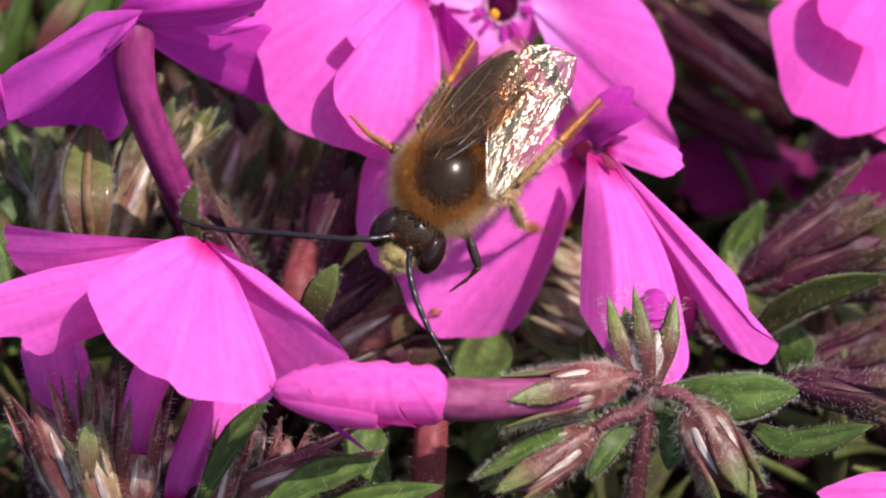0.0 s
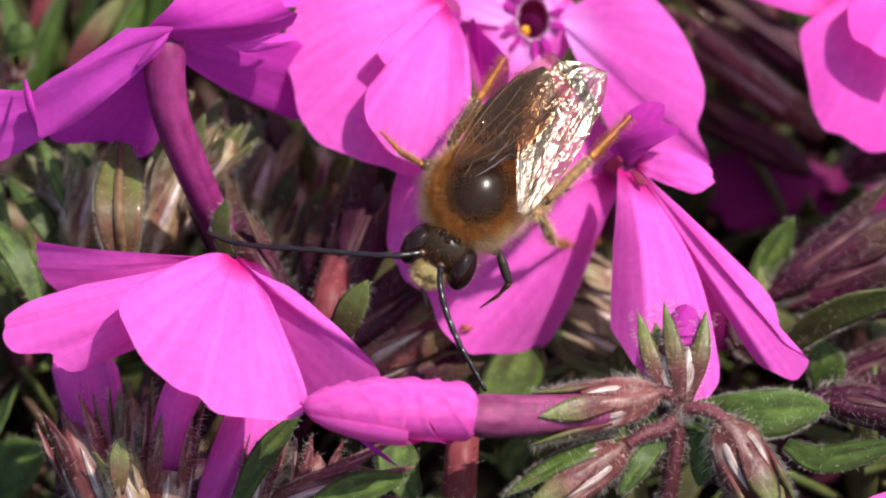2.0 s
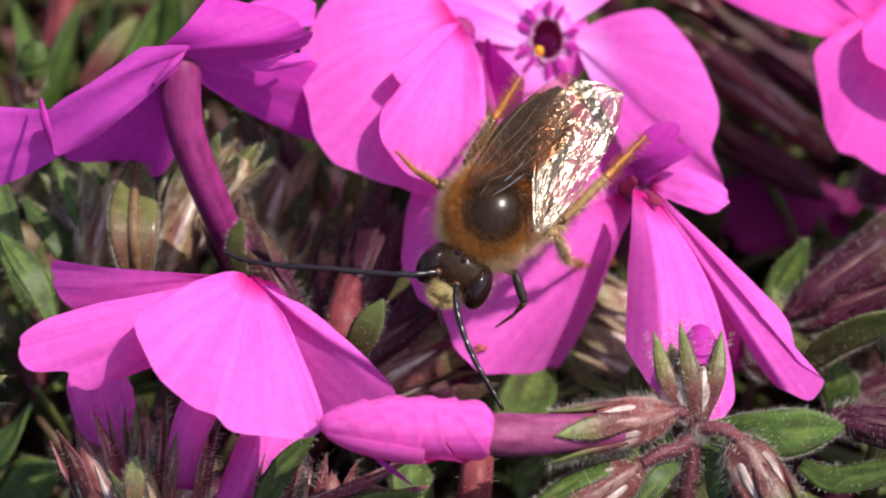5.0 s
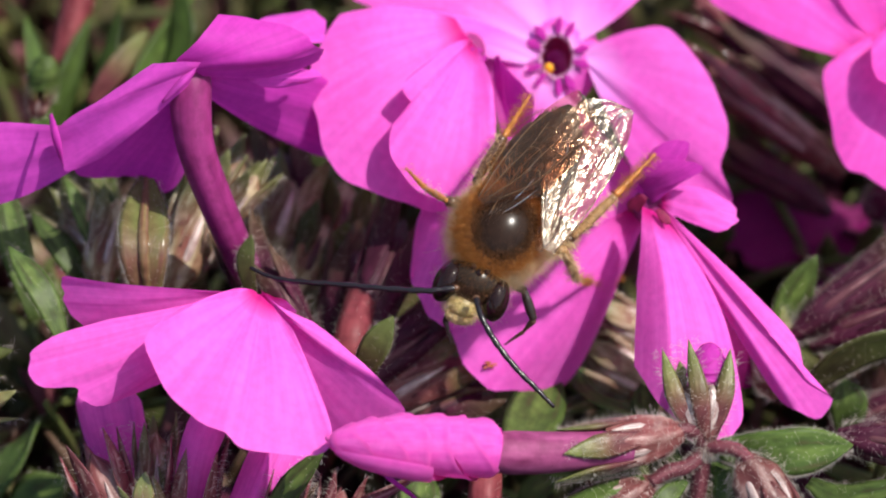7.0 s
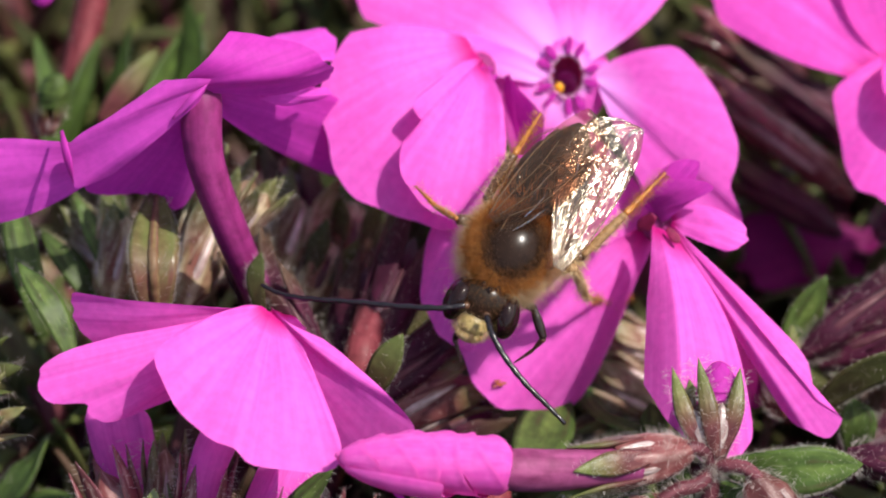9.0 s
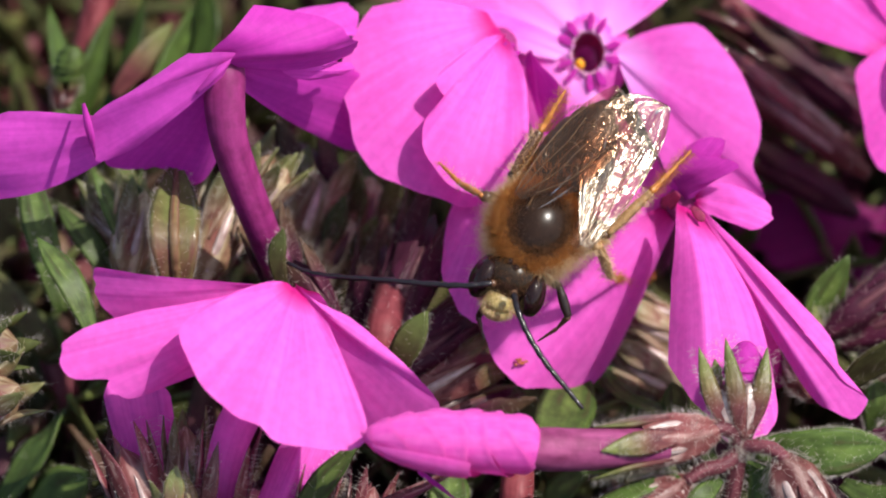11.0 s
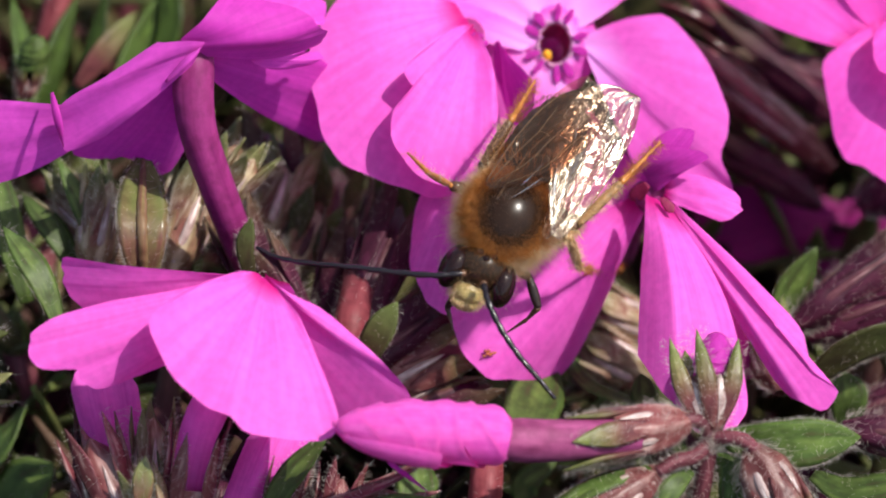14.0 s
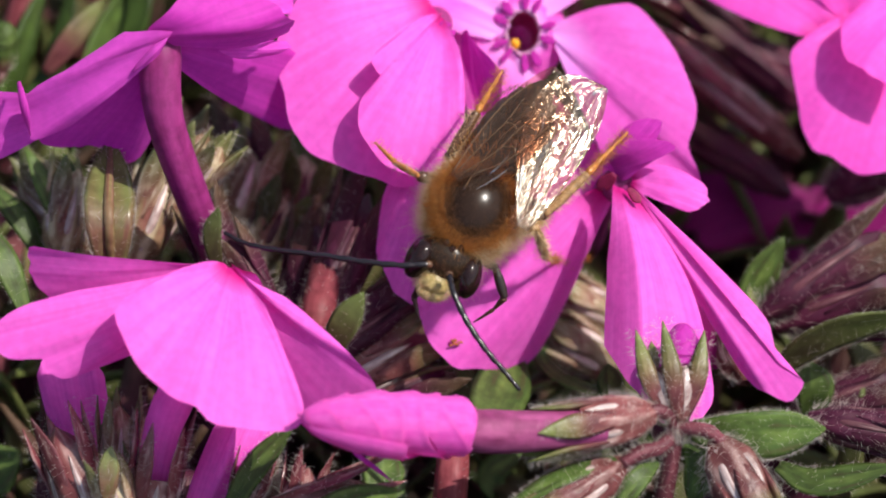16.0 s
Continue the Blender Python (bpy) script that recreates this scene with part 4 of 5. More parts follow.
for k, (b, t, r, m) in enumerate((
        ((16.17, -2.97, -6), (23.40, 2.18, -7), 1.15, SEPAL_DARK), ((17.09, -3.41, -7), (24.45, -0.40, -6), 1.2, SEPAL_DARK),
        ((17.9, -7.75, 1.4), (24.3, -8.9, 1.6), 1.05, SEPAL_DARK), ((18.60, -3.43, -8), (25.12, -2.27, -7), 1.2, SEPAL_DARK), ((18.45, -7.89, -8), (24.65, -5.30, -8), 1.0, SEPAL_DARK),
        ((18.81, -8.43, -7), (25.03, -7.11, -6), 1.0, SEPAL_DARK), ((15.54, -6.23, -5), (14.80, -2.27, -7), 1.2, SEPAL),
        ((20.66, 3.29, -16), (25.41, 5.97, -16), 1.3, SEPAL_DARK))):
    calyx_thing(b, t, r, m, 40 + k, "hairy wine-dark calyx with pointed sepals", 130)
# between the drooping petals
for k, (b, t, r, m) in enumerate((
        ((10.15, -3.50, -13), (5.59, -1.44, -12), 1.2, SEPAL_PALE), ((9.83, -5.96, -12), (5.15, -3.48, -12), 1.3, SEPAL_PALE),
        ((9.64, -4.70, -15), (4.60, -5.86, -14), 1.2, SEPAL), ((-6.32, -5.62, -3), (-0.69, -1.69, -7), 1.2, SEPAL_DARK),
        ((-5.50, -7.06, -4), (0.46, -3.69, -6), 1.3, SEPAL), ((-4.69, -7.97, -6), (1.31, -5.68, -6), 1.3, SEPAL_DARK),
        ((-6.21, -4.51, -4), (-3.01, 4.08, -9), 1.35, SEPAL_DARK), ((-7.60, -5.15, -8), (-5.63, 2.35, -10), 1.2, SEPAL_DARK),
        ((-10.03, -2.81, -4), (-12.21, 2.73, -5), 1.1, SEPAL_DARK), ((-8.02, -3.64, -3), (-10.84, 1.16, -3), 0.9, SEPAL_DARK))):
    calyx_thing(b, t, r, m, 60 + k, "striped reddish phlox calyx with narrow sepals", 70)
leafy((-5.35, -5.49, 3), "green leaf tip dusted with grains", [
    ([(-5.78, -5.51, 2), (-4.93, -3.69, 3.4), (-3.90, -1.95, 3.7)], 1.5, (-0.2, 0, 1)),
    ([(-10.90, -1.23, -1), (-11.29, 0.59, -0.4), (-10.98, 2.04, -0.3)], 0.95, (-0.2, 0, 1))], LEAF_DULL, None, hair=40, seed=80)
leafy((6.15, -5.66, -5), "curled green leaf under the drooping petals", [
    ([(9.57, -7.15, -5), (7.83, -6.68, -4.4), (6.15, -6.10, -4.8), (5.36, -5.02, -8.8), (5.80, -3.88, -10.6)], 0.9, (0, 0.7, 0.7)),
    ([(8.96, -7.34, -4), (8.68, -6.49, -4), (8.45, -5.35, -4)], 1.4, (0, 0, 1)),
    ([(2.12, -8.95, 1.5), (3.00, -7.05, -2.6), (4.18, -4.55, -8.5)], 2.9, (0, 0.2, 1)),
    ([(4.25, -13.08, -11), (3.09, -11.33, -11), (4.85, -9.91, -12)], 1.5, (0, 0.5, 1)),
], LEAF, None, seed=84)
leafy((0.30, -14.36, 2), "stout red hairy stem behind the bud", [], LEAF, [(0.31, -14.42, 1), (0.61, -10.51, 1.5), (0.79, -8.69, -2)], 0.80, seed=88, stem_mat=STEM_ROSE_SUNLIT)
leafy((-5.88, -4.47, -2), "short pink-red stem in the sun", [], LEAF, [(-6.55, -5.90, -3), (-5.96, -2.78, -2), (-5.53, -0.60, -8)], 0.85, seed=89, stem_mat=STEM_ROSE_SUNLIT)
# upper left
leafy((-16.35, -1.10, -3), "broad hairy pale bract with a glossy midrib", [
    ([(-16.15, -1.37, -1.2), (-16.32, 1.70, 0), (-16.40, 5.40, -4.0)], 2.6, (0.1, 0.1, 1))], BRACT, None, hair=160, seed=95, rib=0.28)
leafy((-17.83, 0.03, -6), "narrow olive leaves under the flower", [
    ([(-18.11, -0.54, -6), (-18.97, 1.74, -6), (-20.76, 4.90, -7)], 1.3, (0.3, 0.2, 1)),
    ([(-19.62, -0.83, -7), (-20.76, 1.18, -7), (-22.57, 3.20, -8)], 1.4, (0.3, 0.2, 1)),
    ([(-15.37, 0.32, -8), (-17.93, 2.33, -7.5), (-19.48, 5.23, -9)], 1.3, (-0.3, 0.2, 1)),
    ([(-8.40, 1.21, -15), (-7.04, 3.27, -14), (-7.24, 6.26, -16)], 1.8, (-0.3, 0.2, 1)),
    ([(-10.13, -0.27, -14), (-8.34, 1.79, -13), (-5.86, 3.27, -14)], 1.7, (-0.1, 0.5, 0.9)),
], LEAF, None, hair=30, seed=97)
for k, (b, t, r, m) in enumerate((
        ((-18.97, -0.83, -6), (-17.90, 4.62, -7), 1.2, SEPAL_PALE), ((-15.26, -0.83, -6), (-13.02, 5.19, -7), 1.4, SEPAL_PALE),
        ((-13.88, 0.60, -7), (-11.40, 6.88, -6), 1.3, SEPAL_PALE), ((-12.97, 2.31, -6), (-10.56, 5.48, -4.5), 0.9, SEPAL_PALE),
        ((-17.39, 0.03, -8), (-21.79, 4.08, -9), 1.2, SEPAL_PALE), ((-19.12, 0.60, -8), (-20.14, 4.96, -10), 1.3, LEAF_DULL),
        ((-10.64, 0.61, -12), (-8.92, 6.19, -13), 1.5, SEPAL_PALE), ((-8.30, 0.32, -12), (-10.72, 7.69, -14), 1.4, SEPAL_DARK),
        ((-7.19, 0.62, -14), (-6.60, 5.63, -14), 1.4, LEAF_DULL), ((-9.15, -0.84, -11), (-7.43, 3.25, -12), 1.3, LEAF_DULL))):
    calyx_thing(b, t, r, m, 100 + k, "pale striped phlox calyx drying at its tips", 60)
leafy((-21.49, 5.67, -16), "upright green leaves among pinkish stems", [
    ([(-22.55, 6.01, -18), (-21.65, 9.60, -18), (-20.38, 13.84, -19)], 1.5, (0.5, 0, 0.8)),
    ([(-22.98, 5.37, -16), (-22.76, 9.56, -17), (-23.75, 13.79, -18)], 1.5, (0.6, 0, 0.8)),
    ([(-18.43, 7.23, -19), (-17.29, 10.88, -20), (-14.99, 15.21, -22)], 1.7, (0.5, 0, 0.8)),
    ([(-21.57, 7.18, -17), (-19.86, 9.60, -18), (-18.73, 14.44, -19)], 1.2, (-0.4, 0, 0.9)),
    ([(-16.69, 9.67, -20), (-15.49, 12.38, -20), (-15.85, 15.76, -21)], 1.5, (-0.4, 0, 0.9)),
], LEAF_DEEP, None, seed=120)
leafy((-20.36, -3.35, -2), "bright green leaves in the sun beside the drooping flower", [
    ([(-20.28, -3.33, -1), (-21.40, -0.81, -1), (-23.17, 1.43, -2)], 1.5, (0.4, 0.2, 1)),
    ([(-22.11, -2.26, -6), (-23.25, 1.74, -6), (-24.30, 5.50, -8)], 1.7, (0.2, 0, 1)),
], LEAF, None, hair=40, seed=122)
leafy((-20.30, 8.04, -16), "faded pinkish leaf with a blunt tip", [
    ([(-20.23, 8.97, -17), (-18.89, 10.76, -17), (-17.17, 13.04, -18)], 1.3, (0.4, 0, 0.9))], SEPAL, None, seed=125)
leafy((-22.00, 8.61, -15), "blurred pinkish stem among leaves", [], LEAF, [(-23.02, 7.26, -20), (-21.81, 11.48, -20), (-20.61, 16.90, -20)], 0.85, seed=130, stem_mat=STEM_ROSE_SUNLIT)
# lower left
for k, (b, t, r, m) in enumerate((
        ((-16.44, -14.36, 2), (-18.99, -7.83, 3), 1.35, SEPAL_RED), ((-14.99, -14.58, 3), (-16.48, -9.88, 3.5), 1.2, SEPAL_PALE), ((-10.17, -14.72, 3), (-8.75, -9.47, 3.4), 0.85, SEPAL_RED), ((-7.31, -14.36, 2), (-6.22, -9.98, 1), 1.0, SEPAL_RED),
        ((-12.77, -14.59, -2), (-12.25, -9.85, -3), 1.2, SEPAL_DARK),
        ((-9.52, -13.53, 2), (-2.31, -10.95, 4), 1.15, SEPAL_RED), ((-11.23, -14.42, 1), (-8.76, -9.74, 0), 1.2, SEPAL_DARK),
        ((-18.67, -13.75, -2), (-17.90, -7.03, -3), 1.3, SEPAL_DARK), ((-15.62, -11.92, 1), (-15.58, -7.04, 1.6), 1.0, SEPAL_PALE))):
    calyx_thing(b, t, r, m, 140 + k, "hairy reddish calyx with glossy sepal tips", 80, slim=0.66)
calyx_thing((-14.36, -14.80, 1.6), (-13.28, -8.06, 4.2), 1.3, SEPAL_RED, 155, "hairy reddish calyx round a magenta flower tube", 120, 1.0, closed=False, slim=0.66)
calyx_thing((-26.65, -7.75, 1), (-23.13, -5.49, 3), 1.2, SEPAL_PALE, 190, "pale pink-striped calyx beside the drooping flower", 90, slim=0.8)
calyx_thing((-26.62, -4.44, 0), (-23.35, -3.63, 1.5), 1.1, LEAF_DULL, 191, "olive-tipped calyx beside the drooping flower", 90, slim=0.8)
flower((-26.06, -7.23, 0), "pink phlox bud half hidden at the edge of the clump", [
    ((-27.18, -6.95, 0), dict(rim=[(-25.96, -5.81, 1), (-24.61, -6.06, 2), (-24.14, -7.17, 2), (-25.07, -8.15, 1.5)], notch=0.0, round_=0.0, arch=0.5, claw=0.8)),
], PETAL)
leafy((-16.03, -12.33, 4), "glossy olive bract tip between hairy calyces", [
    ([(-16.01, -12.31, 4.4), (-15.99, -10.91, 5), (-15.88, -9.49, 5)], 1.05, (0.1, 0.3, 1))], BRACT, None, hair=40, seed=150)
leafy((-9.48, -13.75, 3), "narrow green leaves below the drooping flower", [
    ([(-10.54, -13.42, 4), (-9.15, -10.65, 4.6), (-7.16, -8.31, 5)], 1.3, (-0.2, 0.2, 1)),
    ([(-7.73, -14.13, 6), (-5.00, -12.20, 6.5), (-1.87, -11.36, 7)], 1.8, (0, 0.5, 0.9)),
    ([(-6.12, -14.19, 5), (-2.83, -13.45, 6), (1.25, -12.63, 6)], 1.8, (0, 0.6, 0.8)),
    ([(-24.39, -14.71, -9), (-22.57, -11.78, -8), (-20.79, -10.34, -8)], 3.0, (-0.8, -0.4, 0.5)),
    ([(-25.26, -12.11, -9), (-23.53, -9.22, -9), (-22.17, -7.22, -10)], 2.4, (-0.8, -0.4, 0.5)),
    ([(-1.80, -12.91, -2), (-2.64, -11.22, -2), (-2.37, -9.57, -3)], 2.2, (0, 0.3, 1)),
], LEAF, None, hair=40, seed=160)
flower((-9.92, -8.94, -1), "half hidden violet phlox flower under the drooping petals", [
    ((-11.73, -13.59, 1), (-11.04, -8.48, 2.6), (-9.47, -8.29, 3.2), (-7.89, -8.69, 2.8), dict(arch=1.0, ruffle=0.4, claw=1.6, notch=0.0, fold=0.25, mat=PETAL)),
    ((-17.05, -10.98, -3), (-19.94, -5.85, -1), (-18.28, -5.45, -0.5), (-16.36, -5.80, -1), dict(arch=1.0, ruffle=0.4, claw=1.5, notch=0.0, mat=PETAL)),
    ((-4.34, -9.58, 5.4), (-3.38, -10.10, 6), (-2.45, -10.96, 6.2), (-3.27, -10.48, 6), dict(claw=0.3, notch=0.0)),
], PETAL_VIOLET_SHADED)
flower((21.48, -12.70, 2), "rose phlox bud at the edge of the cushion", [
    ((26.01, -13.59, 1), (22.01, -12.14, 2.2), (19.49, -13.36, 2.6), (22.53, -14.60, 2.6), dict(arch=0.8, notch=0.0)),
], PETAL_BUD)
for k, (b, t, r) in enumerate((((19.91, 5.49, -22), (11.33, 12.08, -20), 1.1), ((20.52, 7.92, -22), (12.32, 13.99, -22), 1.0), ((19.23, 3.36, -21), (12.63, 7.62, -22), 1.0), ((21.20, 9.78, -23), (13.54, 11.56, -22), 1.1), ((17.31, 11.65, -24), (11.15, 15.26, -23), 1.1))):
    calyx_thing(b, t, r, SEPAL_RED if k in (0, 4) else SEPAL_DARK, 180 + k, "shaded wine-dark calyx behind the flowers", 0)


# ---- foliage behind ----
def shoot_kind(seed, mat, n_pairs, length):
    """A leafy phlox shoot standing at the origin, in metres."""
    rng = random.Random(seed)
    th = thing("leafy_shoot", Vector((0, 0, 0)), "short phlox shoot with awl-shaped leaves", "shoot", "phlox leaf shoots")
    bm = bmesh.new()
    path = [Vector((0, 0, 0)), Vector((0.0006, 0.0003, length * 0.0005)), Vector((0, 0, length * 0.001))]
    rings(bm, spline(path, 8), [(0.0006, 0.0006)] * 9, Vector((1, 0.1, 0)), 7)
    part("stem", bm, STEM, th)
    for k in range(n_pairs):
        z = length * (0.25 + 0.75 * k / (n_pairs - 1)) * 0.001
        for h in range(2):
            a = k * 1.57 + h * math.pi + rng.uniform(-0.3, 0.3)
            ln = rng.uniform(6, 9.5) * 0.001
            el = rng.uniform(0.5, 1.15)
            w = Vector((math.cos(a) * math.cos(el), math.sin(a) * math.cos(el), math.sin(el)))
            p = Vector((0, 0, z))
            pts = [p, p + w * ln * 0.5 + Vector((0, 0, 0.0005)), p + w * ln]
            sp = spline(pts, 9)
            sz = [((0.5 + 0.5 * math.sin(3.0 * min(1, i / 5 + 0.1) / 2)) * (1 - max(0, i / 9 - 0.4) / 0.62) * 0.00085, 0.0002) for i in range(10)]
            part("leaf", rings(bmesh.new(), sp, sz, Vector((0, 0, 1)) - w * w.z + w.orthogonal() * 0.01, 6, 0.25), mat, th)
    return th


def scatter_shoots():
    rng = random.Random(7)
    kinds = [shoot_kind(k, m, n, ln) for k, (m, n, ln) in enumerate(((SEPAL_DARK, 4, 9), (LEAF_DULL, 5, 11), (SEPAL_DARK, 4, 10), (LEAF_DULL, 4, 8), (SEPAL, 4, 9), (LEAF_DULL, 5, 12)))]
    todo = list(kinds)
    placed = 0
    for _ in range(900):
        x, y = rng.uniform(-0.034, 0.034), rng.uniform(-0.022, 0.052)
        tilt = Euler((rng.uniform(-0.6, 0.5), rng.uniform(-0.6, 0.6), rng.uniform(0, 6.28)))
        m = Matrix.LocRotScale((x, y, 0.001), tilt, Vector((1, 1, 1)) * rng.uniform(0.8, 1.35))
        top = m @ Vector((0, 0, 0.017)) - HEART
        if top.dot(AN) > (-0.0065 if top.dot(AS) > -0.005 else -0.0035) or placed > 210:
            continue
        placed += 1
        if todo:
            ob = todo.pop()
            ob.matrix_basis = m
        else:
            ob = copy_thing(rng.choice(kinds), m)
            ob.scale = m.to_scale()


scatter_shoots()


def mat_around():
    """The cushion of leaves that goes on all round."""
    rng = np.random.default_rng(5)
    verts, faces = [], []
    for _ in range(30000):
        r = 0.03 + 0.5 * rng.random() ** 1.3
        a = rng.uniform(0, 6.283)
        x, y = r * math.cos(a), 0.015 + r * math.sin(a)
        if abs(x) < 0.034 and -0.022 < y < 0.052:
            continue
        p = Vector((x, y, 0.002 + 0.012 * rng.random()))
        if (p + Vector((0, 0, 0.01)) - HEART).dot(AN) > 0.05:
            continue
        e, b = rng.uniform(0.4, 1.4), rng.uniform(0, 6.283)
        w = Vector((math.cos(b) * math.cos(e), math.sin(b) * math.cos(e), math.sin(e))) * rng.uniform(0.006, 0.011)
        s = w.orthogonal().normalized() * 0.0009
        u = w.cross(s).normalized() * 0.0003
        o = len(verts)
        verts += [p - s * 0.5, p + s * 0.5, p + w * 0.5 + s, p + w * 0.5 - s, p + w, p + w * 0.5 + u]
        faces += [(o, o + 1, o + 5), (o + 1, o + 2, o + 5), (o + 2, o + 4, o + 5), (o + 4, o + 3, o + 5), (o + 3, o, o + 5), (o, o + 3, o + 4), (o, o + 4, o + 2), (o, o + 2, o + 1)]
    mesh = bpy.data.meshes.new("phlox_foliage")
    mesh.from_pydata([list(v) for v in verts], [], faces)
    mesh.materials.append(LEAF_DULL)
    tagged(new("phlox_foliage", mesh), "dense cushion of small olive phlox leaves on the soil", "foliage", kind="stuff")


mat_around()


# ---- the bee ----
def bee_frame():
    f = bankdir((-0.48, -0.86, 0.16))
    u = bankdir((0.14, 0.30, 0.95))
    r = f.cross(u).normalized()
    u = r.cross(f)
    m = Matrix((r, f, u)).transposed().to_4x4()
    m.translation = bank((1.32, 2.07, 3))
    return m


BEE = bee_frame()
MOVERS = {}


def on_bee(x, y, z):
    return BEE @ (Vector((x, y, z)) * 0.001)


def fur_on(name, parent, centre, radii, count, length, mat, seed, keep, comb=(0, -0.35, 0.1), label="", thick=0.016, bend=0.3):
    """Hair over an ellipsoid in the bee's space; keep(normal) tells where it grows."""
    rng = random.Random(seed)
    roots, ways, lens = [], [], []
    rot3 = BEE.to_3x3()
    while len(roots) < count:
        d = Vector((rng.gauss(0, 1), rng.gauss(0, 1), rng.gauss(0, 1))).normalized()
        k = keep(d)
        if k <= 0 or rng.random() > k:
            continue
        p = Vector([c + q * v for c, q, v in zip(centre, radii, d)])
        n = Vector([v / q for q, v in zip(radii, d)]).normalized()
        roots.append(on_bee(*p))
        ways.append(rot3 @ (n + Vector(comb) + Vector((rng.gauss(0, 0.25), rng.gauss(0, 0.25), rng.gauss(0, 0.25)))))
        lens.append(length * rng.uniform(0.55, 1.15))
    return hairs(name, roots, ways, lens, thick, mat, parent, label, bend, seed)


def jointed(parent, name, joints, radii, mats, label, hair=0, hair_mat=None, seed=0):
    """A leg: femur, tibia, tarsus between the joints."""
    names = ("femur", "tibia", "tarsus", "claw")
    base = part(name, tube(bmesh.new(), [joints[0], Vector(joints[0]).lerp(Vector(joints[1]), 0.5), joints[1]], [radii[0] * 0.8, radii[0], radii[0] * 0.75], 8, 10), mats[0], parent, label, bank(joints[0]))
    if hair:
        hairs_along("leg_hairs", [joints[0], joints[1]], radii[0] * 0.9, hair, 0.45, base, seed, hair_mat, 0.013)
    for k in range(1, len(joints) - 1):
        a, b = Vector(joints[k]), Vector(joints[k + 1])
        r = radii[k]
        prof = [r * 0.7, r * 1.05, r * 1.1, r * 0.8]
        if k >= 2:
            prof = [r * (0.80 + 0.25 * (i % 2)) * (1.3 - 0.09 * i) for i in range(10)]
        part(names[min(k, 3)], tube(bmesh.new(), [a, a.lerp(b, 0.33), a.lerp(b, 0.66), b], prof, 18, 10), mats[min(k, len(mats) - 1)], base)
        if hair:
            hairs_along("leg_hairs", [a, b], r * 0.95, hair if k == 1 else min(hair, 500), 0.36 if k == 1 else 0.42, base, seed + k, hair_mat if k == 1 else FUR_RUST, 0.010)
    return base


def wing_on(parent, name, base, tip, width, facing, flip, label, fold=0.0, veined=True, mat=None):
    """A narrow membrane wing with a straight leading edge, a rounded tip and brown veins."""
    b, t = Vector(base), Vector(tip)
    y = t - b
    ln = y.length
    y /= ln
    f = Vector(facing)
    nz = (f - y * f.dot(y)).normalized()
    x = y.cross(nz) * flip

    def point(u, v):
        lead = 0.10 * width * math.sin(math.pi * v)
        full = width * (0.16 + 0.84 * math.sin(math.pi / 2 * min(1, v / 0.62)))
        if v > 0.62:
            q = (v - 0.62) / 0.38
            full *= math.sqrt(max(0.0, 1 - 0.998 * q ** 2.6))
            lead -= width * 0.14 * q ** 2.5
        lx = lead - u * full
        h = 0.035 * math.sin(u * 21 + 3 * v) * min(1, v * 3) + 0.05 * math.sin(9 * v + 5 * u) - fold * u * u * width + 0.10 * math.sin(math.pi * v)
        return bank(b + y * (ln * v) + x * lx + nz * h)

    w = part(name, sheet(bmesh.new(), point if flip > 0 else (lambda u, v: point(1 - u, v)), 26, 44), mat or WING, parent, label, bank(base))

    def vein(a, r0):
        bm = bmesh.new()
        path = [point(u, v) + AN * 0.00002 for u, v in a]
        sp = spline(path, 18)
        rings(bm, sp, [(r0 * 0.00052 * (1 - 0.5 * i / 18),) * 2 for i in range(19)], AN, 6)
        part("wing_vein", bm, VEIN, w)

    vein([(0.02, 0.02), (0.01, 0.3), (0.02, 0.6), (0.08, 0.82)], 0.075)
    if not veined:
        return w
    vein([(0.25, 0.05), (0.22, 0.3), (0.25, 0.5), (0.20, 0.7)], 0.05)
    vein([(0.55, 0.06), (0.55, 0.3), (0.50, 0.5), (0.55, 0.72)], 0.045)
    vein([(0.85, 0.1), (0.88, 0.3), (0.80, 0.5), (0.82, 0.66)], 0.04)
    vein([(0.25, 0.5), (0.40, 0.52), (0.55, 0.48)], 0.035)
    vein([(0.22, 0.66), (0.40, 0.70), (0.55, 0.66)], 0.035)
    vein([(0.55, 0.36), (0.7, 0.40), (0.86, 0.36)], 0.035)
    return w


